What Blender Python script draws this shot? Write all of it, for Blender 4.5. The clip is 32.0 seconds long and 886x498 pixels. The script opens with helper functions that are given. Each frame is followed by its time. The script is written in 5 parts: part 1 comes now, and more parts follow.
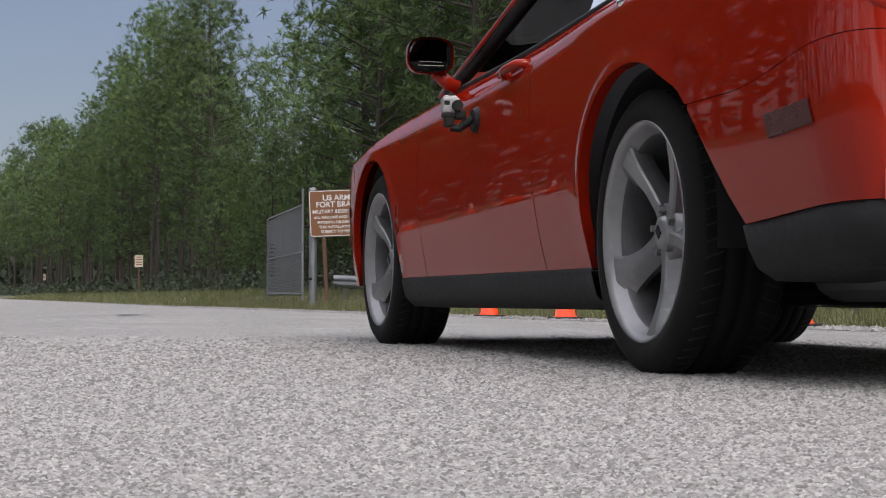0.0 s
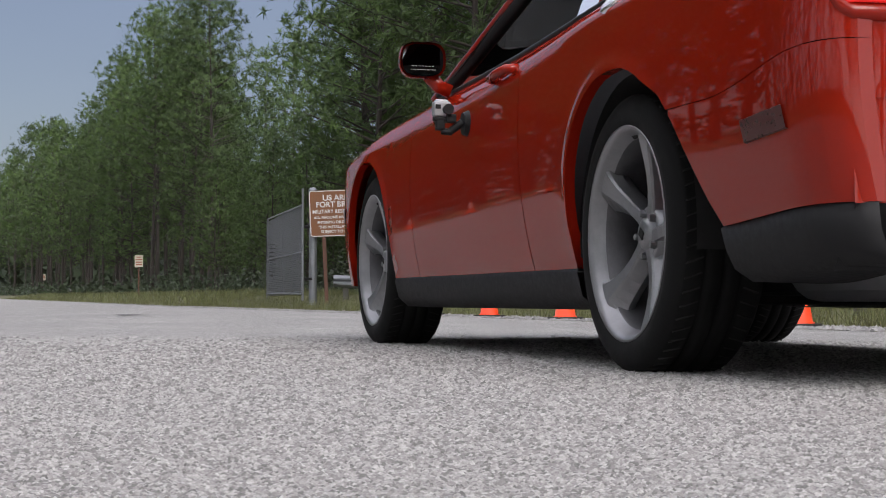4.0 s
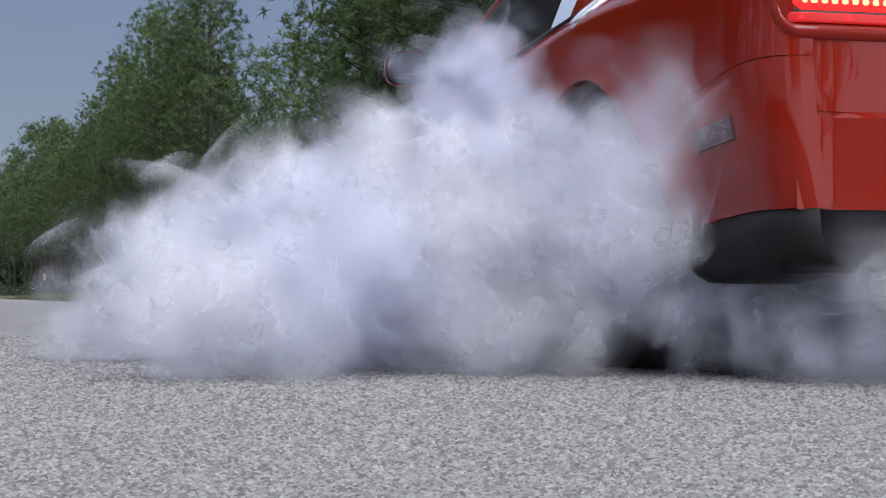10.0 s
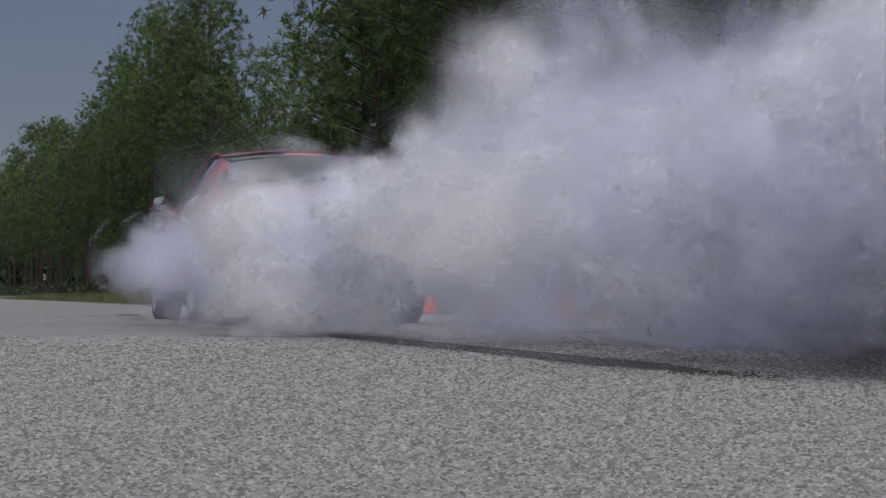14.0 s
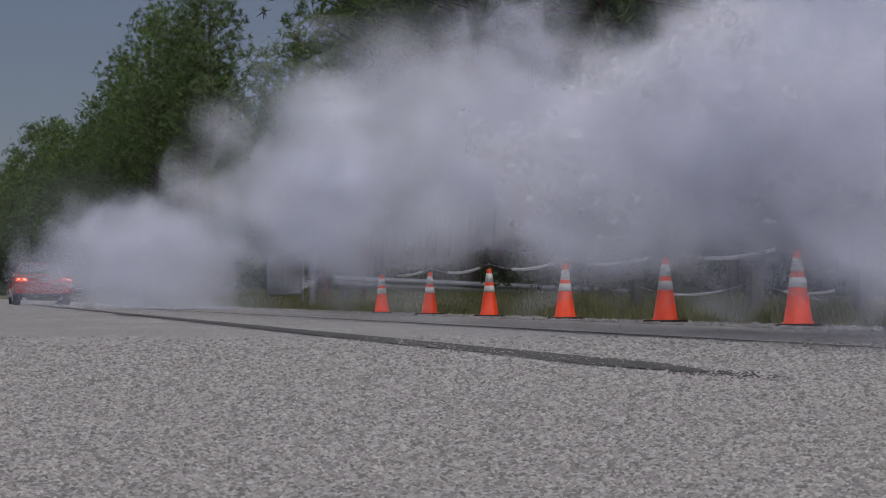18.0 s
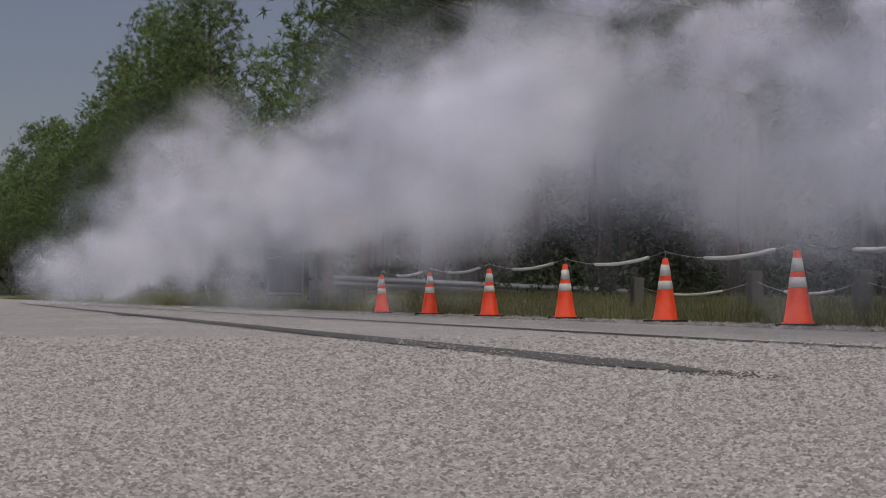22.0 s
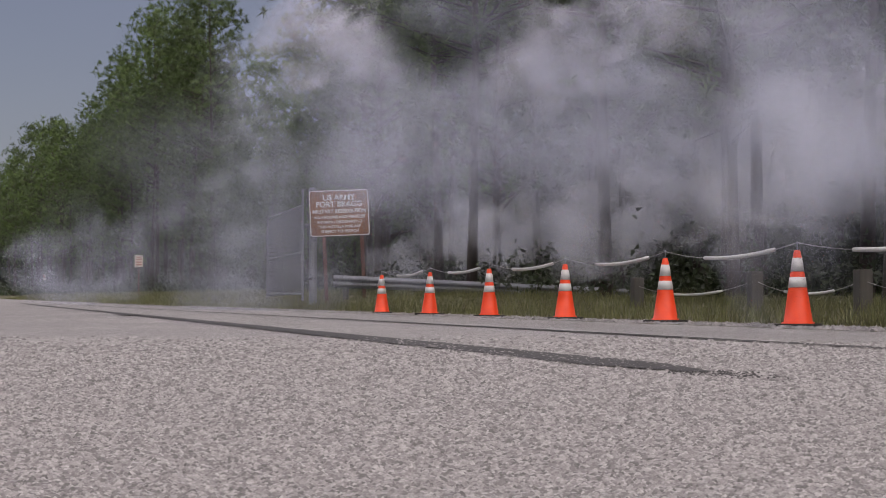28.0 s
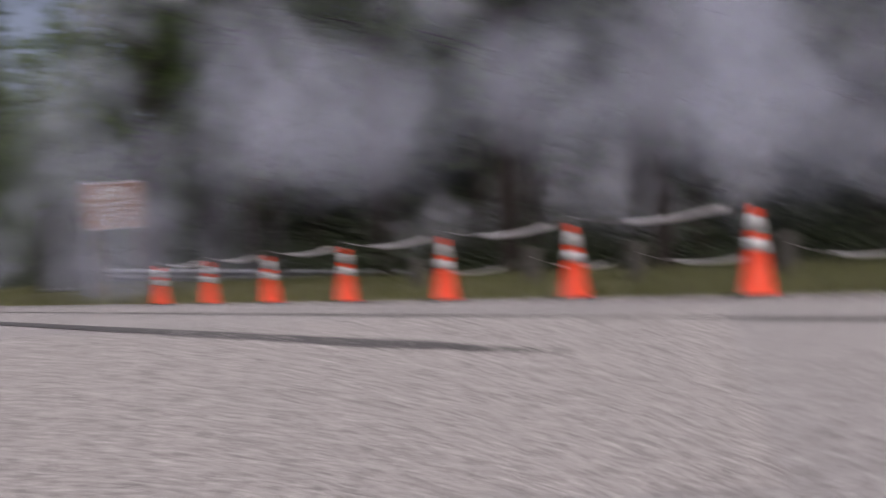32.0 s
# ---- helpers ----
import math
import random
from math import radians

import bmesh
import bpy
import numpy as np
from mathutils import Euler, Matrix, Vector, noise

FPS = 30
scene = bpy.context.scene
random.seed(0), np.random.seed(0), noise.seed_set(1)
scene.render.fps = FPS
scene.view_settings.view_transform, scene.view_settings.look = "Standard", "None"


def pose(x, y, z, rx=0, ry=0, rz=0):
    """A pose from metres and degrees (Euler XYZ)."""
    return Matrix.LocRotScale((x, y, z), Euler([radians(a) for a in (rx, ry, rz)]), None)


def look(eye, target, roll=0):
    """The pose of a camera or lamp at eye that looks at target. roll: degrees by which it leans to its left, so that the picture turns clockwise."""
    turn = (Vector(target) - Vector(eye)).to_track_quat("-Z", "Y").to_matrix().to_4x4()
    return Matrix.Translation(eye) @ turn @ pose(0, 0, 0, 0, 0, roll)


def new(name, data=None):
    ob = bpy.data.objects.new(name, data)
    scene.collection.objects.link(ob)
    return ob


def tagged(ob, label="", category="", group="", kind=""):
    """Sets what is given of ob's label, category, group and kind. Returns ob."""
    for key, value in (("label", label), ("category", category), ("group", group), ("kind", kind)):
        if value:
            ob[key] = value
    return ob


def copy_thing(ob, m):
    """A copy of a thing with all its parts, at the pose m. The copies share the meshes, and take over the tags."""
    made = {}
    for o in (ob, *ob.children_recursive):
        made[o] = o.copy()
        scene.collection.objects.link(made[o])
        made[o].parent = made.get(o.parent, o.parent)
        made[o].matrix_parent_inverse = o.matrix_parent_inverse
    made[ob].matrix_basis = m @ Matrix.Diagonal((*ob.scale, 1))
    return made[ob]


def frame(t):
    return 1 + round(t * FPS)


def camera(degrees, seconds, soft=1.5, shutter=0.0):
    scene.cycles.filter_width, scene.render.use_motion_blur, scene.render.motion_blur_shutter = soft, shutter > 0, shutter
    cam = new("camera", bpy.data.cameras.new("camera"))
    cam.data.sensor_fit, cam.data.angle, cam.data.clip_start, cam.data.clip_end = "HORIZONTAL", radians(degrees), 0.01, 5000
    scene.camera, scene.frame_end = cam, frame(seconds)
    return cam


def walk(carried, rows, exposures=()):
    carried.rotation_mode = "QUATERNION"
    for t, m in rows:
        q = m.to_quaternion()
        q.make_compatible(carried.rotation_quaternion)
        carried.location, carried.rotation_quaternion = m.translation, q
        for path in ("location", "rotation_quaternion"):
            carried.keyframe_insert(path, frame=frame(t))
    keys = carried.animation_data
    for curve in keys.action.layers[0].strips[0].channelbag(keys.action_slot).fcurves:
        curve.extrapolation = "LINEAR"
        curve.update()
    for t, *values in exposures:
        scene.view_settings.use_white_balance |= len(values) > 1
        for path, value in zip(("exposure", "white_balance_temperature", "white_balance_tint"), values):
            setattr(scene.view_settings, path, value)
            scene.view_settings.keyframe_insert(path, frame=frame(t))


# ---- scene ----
cam = camera(28.92, 32.0, soft=1.0, shutter=0.5)
CAM_Z = 0.18
STILL = pose(0, 0, CAM_Z, 91.733, 0, 0)
walk(cam, [
    (0.0, STILL),
    (31.6, STILL),
    (31.7, pose(0.0, 0.0, 0.18, 91.5, -0.5, 0.05)),
    (31.8, pose(0.0, 0.0, 0.18, 91.30, -0.9, 0.13)),
    (31.9, pose(0.0, 0.0, 0.18, 91.73, 0.0, -3.27)),
    (32.0, pose(0.0, 0.0, 0.18, 91.05, 2.5, -7.3)),
], exposures=[(0, 0.40, 6700, 12), (5.5, 0.40, 6500, 12), (7.2, 0.40, 6200, 12), (9.5, 0.20, 6150, 12), (11.5, -0.10, 6150, 12), (12.2, -0.20, 6250, 13), (13, -0.50, 6400, 12), (15, -0.60, 6500, 12), (19, -0.55, 6700, 14), (23, -0.30, 7150, 16), (28, -0.10, 7100, 21), (32, 0.02, 7000, 23)])

# ---- plan: u runs along the road, v across it to the right of the camera ----
U = Vector((-0.2607, 0.9654, 0.0))
V = Vector((0.9654, 0.2607, 0.0))


def sstep(a, b, x):
    t = min(1.0, max(0.0, (x - a) / (b - a)))
    return t * t * (3 - 2 * t)


def bend(u):
    """The road's gentle bend to the left."""
    u = max(0.0, u)
    return -1.35e-4 * u * u if u < 500 else -33.75 - 0.135 * (u - 500)


def ground_z(u, v):
    z = -0.0178 * max(0.0, min(v, 7.3) - 3.0) - 0.0178 * max(0.0, min(-v, 7.3) - 3.0)
    z += 0.0033 * (math.sqrt((u - 55) ** 2 + 900) + (u - 55)) / 2 * (1 - sstep(200, 900, u) * 0.5) if u < 900 else 1.4
    z -= 0.0033 * 3.2 * max(0.0, 1 - u / 55) if u < 55 else 0.0
    bank = 0.08 + 0.24 * sstep(15, 48, u)
    z += (bank + 0.075) * sstep(7.6, 10.5, v) + 0.2 * sstep(7.8, 11, -v)
    return z


def at(u, v, dz=0.0):
    p = U * u + V * (v + bend(u))
    return Vector((p.x, p.y, ground_z(u, v) + dz))


def uv_of(x, y):
    """The u and v of a place near the camera, where the road is still straight."""
    u = x * U.x + y * U.y
    v = x * V.x + y * V.y - bend(u)
    return u, v


# ---- sky, sun ----
SUN_EL, SUN_AZ = 38, 160


def make_world():
    world = bpy.data.worlds.new("overcast_sky")
    scene.world = world
    world.use_nodes = True
    nt = world.node_tree
    nt.nodes.clear()
    out = nt.nodes.new("ShaderNodeOutputWorld")
    bg = nt.nodes.new("ShaderNodeBackground")
    sky = nt.nodes.new("ShaderNodeTexSky")
    sky.sky_type, sky.sun_disc = 'NISHITA', False
    sky.sun_elevation, sky.sun_rotation = radians(SUN_EL), radians(SUN_AZ)
    dim = nt.nodes.new("ShaderNodeMix")
    dim.data_type, dim.blend_type = 'RGBA', 'MULTIPLY'
    dim.inputs[0].default_value = 1.0
    dim.inputs[7].default_value = (0.03, 0.03, 0.03, 1)
    nt.links.new(sky.outputs[0], dim.inputs[6])
    tc = nt.nodes.new("ShaderNodeTexCoord")
    # a dark storm front ahead, brighter cloud overhead and behind the camera
    lift = nt.nodes.new("ShaderNodeVectorMath")
    lift.operation = 'DOT_PRODUCT'
    lift.inputs[1].default_value = (0.0, -0.45, 0.9)
    nt.links.new(tc.outputs["Generated"], lift.inputs[0])
    span = nt.nodes.new("ShaderNodeMapRange")
    span.inputs["From Min"].default_value, span.inputs["From Max"].default_value = -0.45, 1.0
    nt.links.new(lift.outputs["Value"], span.inputs["Value"])
    ramp = nt.nodes.new("ShaderNodeValToRGB")
    e = ramp.color_ramp.elements
    e[0].position, e[0].color = 0.0, (0.088, 0.098, 0.146, 1)
    e[1].position, e[1].color = 1.0, (1.38, 1.38, 1.5, 1)
    for pos, col in ((0.14, (0.088, 0.097, 0.152, 1)), (0.31, (0.52, 0.54, 0.66, 1)), (0.62, (1.25, 1.26, 1.38, 1))):
        m = e.new(pos)
        m.color = col
    nt.links.new(span.outputs[0], ramp.inputs[0])
    noise_n = nt.nodes.new("ShaderNodeTexNoise")
    noise_n.inputs["Scale"].default_value = 3.0
    noise_n.inputs["Detail"].default_value = 5.0
    stretch = nt.nodes.new("ShaderNodeMapping")
    stretch.inputs["Scale"].default_value = (1, 1, 3)
    nt.links.new(tc.outputs["Generated"], stretch.inputs[0])
    nt.links.new(stretch.outputs[0], noise_n.inputs["Vector"])
    var = nt.nodes.new("ShaderNodeMapRange")
    var.inputs["From Min"].default_value, var.inputs["From Max"].default_value = 0.3, 0.7
    var.inputs["To Min"].default_value, var.inputs["To Max"].default_value = 0.92, 1.08
    nt.links.new(noise_n.outputs["Fac"], var.inputs["Value"])
    clouds = nt.nodes.new("ShaderNodeMix")
    clouds.data_type, clouds.blend_type = 'RGBA', 'MULTIPLY'
    clouds.inputs[0].default_value = 1.0
    nt.links.new(ramp.outputs[0], clouds.inputs[6])
    nt.links.new(var.outputs[0], clouds.inputs[7])
    add = nt.nodes.new("ShaderNodeMix")
    add.data_type, add.blend_type = 'RGBA', 'ADD'
    add.inputs[0].default_value = 1.0
    nt.links.new(clouds.outputs[2], add.inputs[6])
    nt.links.new(dim.outputs[2], add.inputs[7])
    nt.links.new(add.outputs[2], bg.inputs["Color"])
    bg.inputs["Strength"].default_value = 1.0
    nt.links.new(bg.outputs[0], out.inputs[0])
    sun = bpy.data.lights.new("sun", 'SUN')
    sun.energy, sun.angle, sun.color = 1.5, radians(30), (1.0, 0.97, 0.93)
    s = new("sun", sun)
    d = Vector((math.sin(radians(SUN_AZ)) * math.cos(radians(SUN_EL)), math.cos(radians(SUN_AZ)) * math.cos(radians(SUN_EL)), math.sin(radians(SUN_EL))))
    s.matrix_world = look(d * 50, (0, 0, 0))


make_world()
scene.cycles.transparent_max_bounces = 128
scene.cycles.diffuse_bounces = 5
# ---- materials ----
def nodes_of(name):
    m = bpy.data.materials.new(name)
    m.use_nodes = True
    nt = m.node_tree
    return m, nt, nt.nodes["Principled BSDF"]


def link(nt, a, b):
    nt.links.new(a, b)


def tex_noise(nt, scale, detail=4.0, coords="Object", rough=0.55, stretch=None):
    tc = nt.nodes.new("ShaderNodeTexCoord")
    n = nt.nodes.new("ShaderNodeTexNoise")
    n.inputs["Scale"].default_value = scale
    n.inputs["Detail"].default_value = detail
    n.inputs["Roughness"].default_value = rough
    src = tc.outputs[coords]
    if stretch:
        mp = nt.nodes.new("ShaderNodeMapping")
        mp.inputs["Scale"].default_value = stretch
        link(nt, src, mp.inputs[0])
        src = mp.outputs[0]
    link(nt, src, n.inputs["Vector"])
    return n.outputs["Fac"]


def ramp2(nt, fac, a, b, p0=0.3, p1=0.7):
    r = nt.nodes.new("ShaderNodeValToRGB")
    e = r.color_ramp.elements
    e[0].position, e[0].color = p0, (*a, 1)
    e[1].position, e[1].color = p1, (*b, 1)
    link(nt, fac, r.inputs[0])
    return r.outputs[0]


def mixc(nt, fac, a, b, mode='MIX'):
    m = nt.nodes.new("ShaderNodeMix")
    m.data_type, m.blend_type = 'RGBA', mode
    for sock, val in ((m.inputs[0], fac), (m.inputs[6], a), (m.inputs[7], b)):
        if isinstance(val, (int, float)):
            sock.default_value = val
        elif isinstance(val, tuple):
            sock.default_value = (*val, 1)
        else:
            link(nt, val, sock)
    return m.outputs[2]


def maprange(nt, v, a, b, c, d):
    n = nt.nodes.new("ShaderNodeMapRange")
    for k, x in zip(("From Min", "From Max", "To Min", "To Max"), (a, b, c, d)):
        n.inputs[k].default_value = x
    link(nt, v, n.inputs["Value"])
    return n.outputs[0]


def bump(nt, b, height, strength=0.3, dist=0.01):
    n = nt.nodes.new("ShaderNodeBump")
    n.inputs["Strength"].default_value = strength
    n.inputs["Distance"].default_value = dist
    link(nt, height, n.inputs["Height"])
    link(nt, n.outputs[0], b.inputs["Normal"])


def surface(name, a, b2, scale=8.0, rough=(0.5, 0.7), metal=0.0, bump_scale=0, bump_d=0.002, bump_s=0.4, coat=0.0, coords="Object", stretch=None, spec=None):
    """A surface between two colours with grain, uneven gloss and fine relief."""
    m, nt, b = nodes_of(name)
    n = tex_noise(nt, scale, 5, coords, stretch=stretch)
    fine = tex_noise(nt, scale * 7.3, 3, coords, stretch=stretch)
    mid = tuple((p + q) / 2 for p, q in zip(a, b2))
    col = mixc(nt, 0.35, ramp2(nt, n, a, b2), ramp2(nt, fine, a, mid))
    link(nt, col, b.inputs["Base Color"])
    link(nt, maprange(nt, n, 0.3, 0.7, rough[0], rough[1]), b.inputs["Roughness"])
    b.inputs["Metallic"].default_value = metal
    b.inputs["Coat Weight"].default_value = coat
    if spec is not None:
        b.inputs["Specular IOR Level"].default_value = spec
    if bump_scale:
        bump(nt, b, tex_noise(nt, bump_scale, 4, coords, stretch=stretch), bump_s, bump_d)
    return m


def leafy(m, amount=0.3):
    """Lets some light through thin leaves."""
    nt = m.node_tree
    b = nt.nodes["Principled BSDF"]
    out = nt.nodes["Material Output"]
    tr = nt.nodes.new("ShaderNodeBsdfTranslucent")
    link(nt, b.inputs["Base Color"].links[0].from_socket, tr.inputs["Color"])
    mix = nt.nodes.new("ShaderNodeMixShader")
    mix.inputs[0].default_value = amount
    link(nt, b.outputs[0], mix.inputs[1])
    link(nt, tr.outputs[0], mix.inputs[2])
    link(nt, mix.outputs[0], out.inputs[0])
    return m


def random_tint(m, amount=0.25, island=False):
    """Lets the base colour vary from piece to piece."""
    nt = m.node_tree
    b = nt.nodes["Principled BSDF"]
    src = b.inputs["Base Color"].links[0].from_socket
    if island:
        o = nt.nodes.new("ShaderNodeNewGeometry").outputs["Random Per Island"]
    else:
        o = nt.nodes.new("ShaderNodeObjectInfo").outputs["Random"]
    f = maprange(nt, o, 0, 1, 1 - amount, 1 + amount)
    link(nt, mixc(nt, 1.0, src, f, 'MULTIPLY'), b.inputs["Base Color"])
    return m


def asphalt(name, gain=1.0):
    m, nt, b = nodes_of(name)
    tc = nt.nodes.new("ShaderNodeTexCoord")
    vor = nt.nodes.new("ShaderNodeTexVoronoi")
    vor.inputs["Scale"].default_value = 95
    link(nt, tc.outputs["Object"], vor.inputs["Vector"])
    vor2 = nt.nodes.new("ShaderNodeTexVoronoi")
    vor2.inputs["Scale"].default_value = 30
    link(nt, tc.outputs["Object"], vor2.inputs["Vector"])
    sep = nt.nodes.new("ShaderNodeSeparateColor")
    link(nt, vor.outputs["Color"], sep.inputs[0])
    sep2 = nt.nodes.new("ShaderNodeSeparateColor")
    link(nt, vor2.outputs["Color"], sep2.inputs[0])
    stone = ramp2(nt, sep.outputs[0], (0.15 * gain, 0.145 * gain, 0.142 * gain), (0.47 * gain, 0.46 * gain, 0.445 * gain), 0.0, 1.0)
    stone = mixc(nt, 0.35, stone, ramp2(nt, sep2.outputs[0], (0.20 * gain, 0.19 * gain, 0.18 * gain), (0.44 * gain, 0.435 * gain, 0.43 * gain), 0.1, 0.9))
    gap = maprange(nt, vor.outputs["Distance"], 0.45, 0.75, 0.0, 0.45)
    col = mixc(nt, gap, stone, (0.045, 0.044, 0.043))
    patch_n = tex_noise(nt, 0.35, 6, "Object", 0.6)
    col = mixc(nt, 1.0, col, ramp2(nt, patch_n, (0.82, 0.82, 0.83), (1.08, 1.07, 1.05)), 'MULTIPLY')
    streak = tex_noise(nt, 0.9, 4, "Object", 0.6, stretch=(1.0, 0.12, 1))
    col = mixc(nt, 1.0, col, ramp2(nt, streak, (0.86, 0.86, 0.86), (1.05, 1.05, 1.05)), 'MULTIPLY')
    link(nt, col, b.inputs["Base Color"])
    b.inputs["Roughness"].default_value = 0.85
    inv = maprange(nt, vor.outputs["Distance"], 0.0, 0.8, 1.0, 0.0)
    bump(nt, b, inv, 0.8, 0.006)
    return m


def paint(name, base):
    m, nt, b = nodes_of(name)
    n = tex_noise(nt, 900, 2)
    link(nt, mixc(nt, 0.12, base, ramp2(nt, n, tuple(c * 0.7 for c in base), tuple(min(1, c * 1.3) for c in base))), b.inputs["Base Color"])
    b.inputs["Roughness"].default_value = 0.4
    b.inputs["Specular IOR Level"].default_value = 0.0
    b.inputs["Coat Weight"].default_value = 0.65
    b.inputs["Coat Roughness"].default_value = 0.02
    wave = tex_noise(nt, 1.6, 1)
    bump(nt, b, wave, 0.012, 0.002)
    return m


def glow(name, col, strength, base=None):
    m, nt, b = nodes_of(name)
    b.inputs["Base Color"].default_value = (*(base or col), 1)
    b.inputs["Emission Color"].default_value = (*col, 1)
    b.inputs["Emission Strength"].default_value = strength
    b.inputs["Roughness"].default_value = 0.2
    return m


def plain(name, col, rough=0.5, metal=0.0):
    return surface(name, tuple(c * 0.85 for c in col), tuple(min(1, c * 1.12) for c in col), 14.0, (rough * 0.85, min(1, rough * 1.15)), metal)


def smoke_material(name, alpha, tint):
    """Thin smoke: soft-edged wisps that scatter the light both ways and let the rest through."""
    m = bpy.data.materials.new(name)
    m.use_nodes = True
    nt = m.node_tree
    nt.nodes.clear()
    out = nt.nodes.new("ShaderNodeOutputMaterial")
    dif = nt.nodes.new("ShaderNodeBsdfDiffuse")
    dif.inputs["Color"].default_value = (*tint, 1)
    tr = nt.nodes.new("ShaderNodeBsdfTranslucent")
    tr.inputs["Color"].default_value = (*tint, 1)
    body = nt.nodes.new("ShaderNodeMixShader")
    body.inputs[0].default_value = 0.45
    link(nt, dif.outputs[0], body.inputs[1])
    link(nt, tr.outputs[0], body.inputs[2])
    clear = nt.nodes.new("ShaderNodeBsdfTransparent")
    mix = nt.nodes.new("ShaderNodeMixShader")
    thick = nt.nodes.new("ShaderNodeAttribute")
    thick.attribute_name = "thickness"
    soft = nt.nodes.new("ShaderNodeMapRange")
    soft.interpolation_type = 'SMOOTHSTEP'
    link(nt, thick.outputs["Fac"], soft.inputs["Value"])
    soft.inputs["To Max"].default_value = alpha
    link(nt, soft.outputs[0], mix.inputs[0])
    link(nt, clear.outputs[0], mix.inputs[1])
    link(nt, body.outputs[0], mix.inputs[2])
    link(nt, mix.outputs[0], out.inputs[0])
    return m


M_ROAD = asphalt("weathered_chip_asphalt")
M_STONE = random_tint(surface("road_chippings", (0.13, 0.124, 0.118), (0.40, 0.39, 0.375), 160, (0.6, 0.9)), 0.52, True)
M_GROUND = surface("grassy_earth", (0.057, 0.0608, 0.0228), (0.1216, 0.1102, 0.0532), 1.5, (0.85, 1.0), bump_scale=9, bump_d=0.04)
M_GRAVEL = surface("shoulder_gravel", (0.0912, 0.0874, 0.0836), (0.2584, 0.2508, 0.2432), 22, (0.8, 1.0), bump_scale=40, bump_d=0.02, bump_s=0.8)
M_PEBBLE = random_tint(surface("gravel_stone", (0.1292, 0.1254, 0.1216), (0.3192, 0.3116, 0.304), 30, (0.7, 0.95)), 0.5, True)
M_GRASS = random_tint(surface("grass_blade", (0.0646, 0.0798, 0.0228), (0.1444, 0.1444, 0.057), 3, (0.5, 0.7)), 0.4, True)
M_NEEDLE = leafy(random_tint(random_tint(surface("pine_needle", (0.025, 0.054, 0.011), (0.100, 0.160, 0.034), 0.9, (0.5, 0.7)), 0.4, True), 0.22), 0.22)
M_BARK = surface("pine_bark", (0.01672, 0.01368, 0.0114), (0.0608, 0.04712, 0.038), 5, (0.8, 1.0), bump_scale=14, bump_d=0.03, bump_s=0.8, stretch=(1, 1, 0.25))
# leaf green kept very dark: the shade under the trees is in the colour
M_BUSH = random_tint(surface("shade_dark_leaf", (0.01216, 0.02432, 0.0076), (0.03192, 0.05016, 0.0152), 2, (0.5, 0.7)), 0.4, True)
M_SKID = surface("tyre_rubber_mark", (0.01672, 0.01672, 0.01672), (0.0646, 0.06308, 0.0608), 60, (0.7, 0.9), bump_scale=90, bump_d=0.004, bump_s=0.6)
M_RED = paint("orange_red_car_paint", (0.236, 0.0112, 0.004))
M_TRIM = surface("black_textured_plastic", (0.009, 0.009, 0.010), (0.017, 0.017, 0.018), 60, (0.55, 0.7), bump_scale=400, bump_d=0.0005, spec=0.25)
M_RUBBER = surface("tyre_rubber", (0.005, 0.005, 0.005), (0.011, 0.011, 0.011), 25, (0.8, 0.95), bump_scale=120, bump_d=0.001, spec=0.2)
# disc steel coloured dark to carry the shade behind the spokes
M_DISC = surface("shaded_brake_disc", (0.02, 0.02, 0.021), (0.05, 0.05, 0.052), 30, (0.4, 0.5), 0.6)
# the rim's alloy again, darkened in colour for the shade inside the barrel
M_BARREL = surface("shaded_alloy", (0.07, 0.07, 0.074), (0.12, 0.12, 0.125), 20, (0.4, 0.55), 0.6)
M_ALLOY = surface("forged_alloy", (0.2189, 0.2189, 0.228), (0.2918, 0.2918, 0.301), 30, (0.30, 0.42), 0.7, bump_scale=300, bump_d=0.0003, bump_s=0.2)
M_STEEL = surface("dull_steel", (0.30, 0.30, 0.31), (0.42, 0.42, 0.43), 20, (0.3, 0.45), 0.9)
M_CHROME = plain("chrome", (0.75, 0.75, 0.76), 0.1, 1.0)
M_CALIPER = plain("red_caliper", (0.45, 0.02, 0.015), 0.35)
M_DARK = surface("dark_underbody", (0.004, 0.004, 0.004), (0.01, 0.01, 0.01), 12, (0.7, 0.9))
M_CABIN = surface("dark_cabin_cloth", (0.012, 0.012, 0.013), (0.025, 0.025, 0.027), 40, (0.8, 0.95))
M_TAIL = glow("lit_tail_lamp", (1.0, 0.022, 0.02), 1, (0.5, 0.01, 0.01))
M_TAILDIM = glow("softly_lit_lens", (1.0, 0.02, 0.018), 0.35, (0.35, 0.01, 0.01))
M_REDLENS = surface("red_lamp_lens", (0.16, 0.010, 0.010), (0.24, 0.018, 0.016), 10, (0.08, 0.14), coat=1.0)
M_TAILHOT = glow("lit_lamp_core", (1.0, 0.42, 0.16), 2.5, (0.6, 0.1, 0.08))
M_TAILMID = glow("lit_high_lamp", (1.0, 0.12, 0.10), 2.3, (0.6, 0.1, 0.08))
M_LENS = surface("smoked_red_lens", (0.022, 0.004, 0.004), (0.04, 0.006, 0.006), 10, (0.08, 0.14), coat=1.0)
M_MARKER = surface("dark_red_reflector", (0.05, 0.008, 0.008), (0.075, 0.012, 0.011), 80, (0.25, 0.35), coat=0.1)
M_CONE = surface("fluorescent_orange_plastic", (0.72, 0.045, 0.0072), (0.855, 0.0765, 0.0126), 9, (0.4, 0.6))
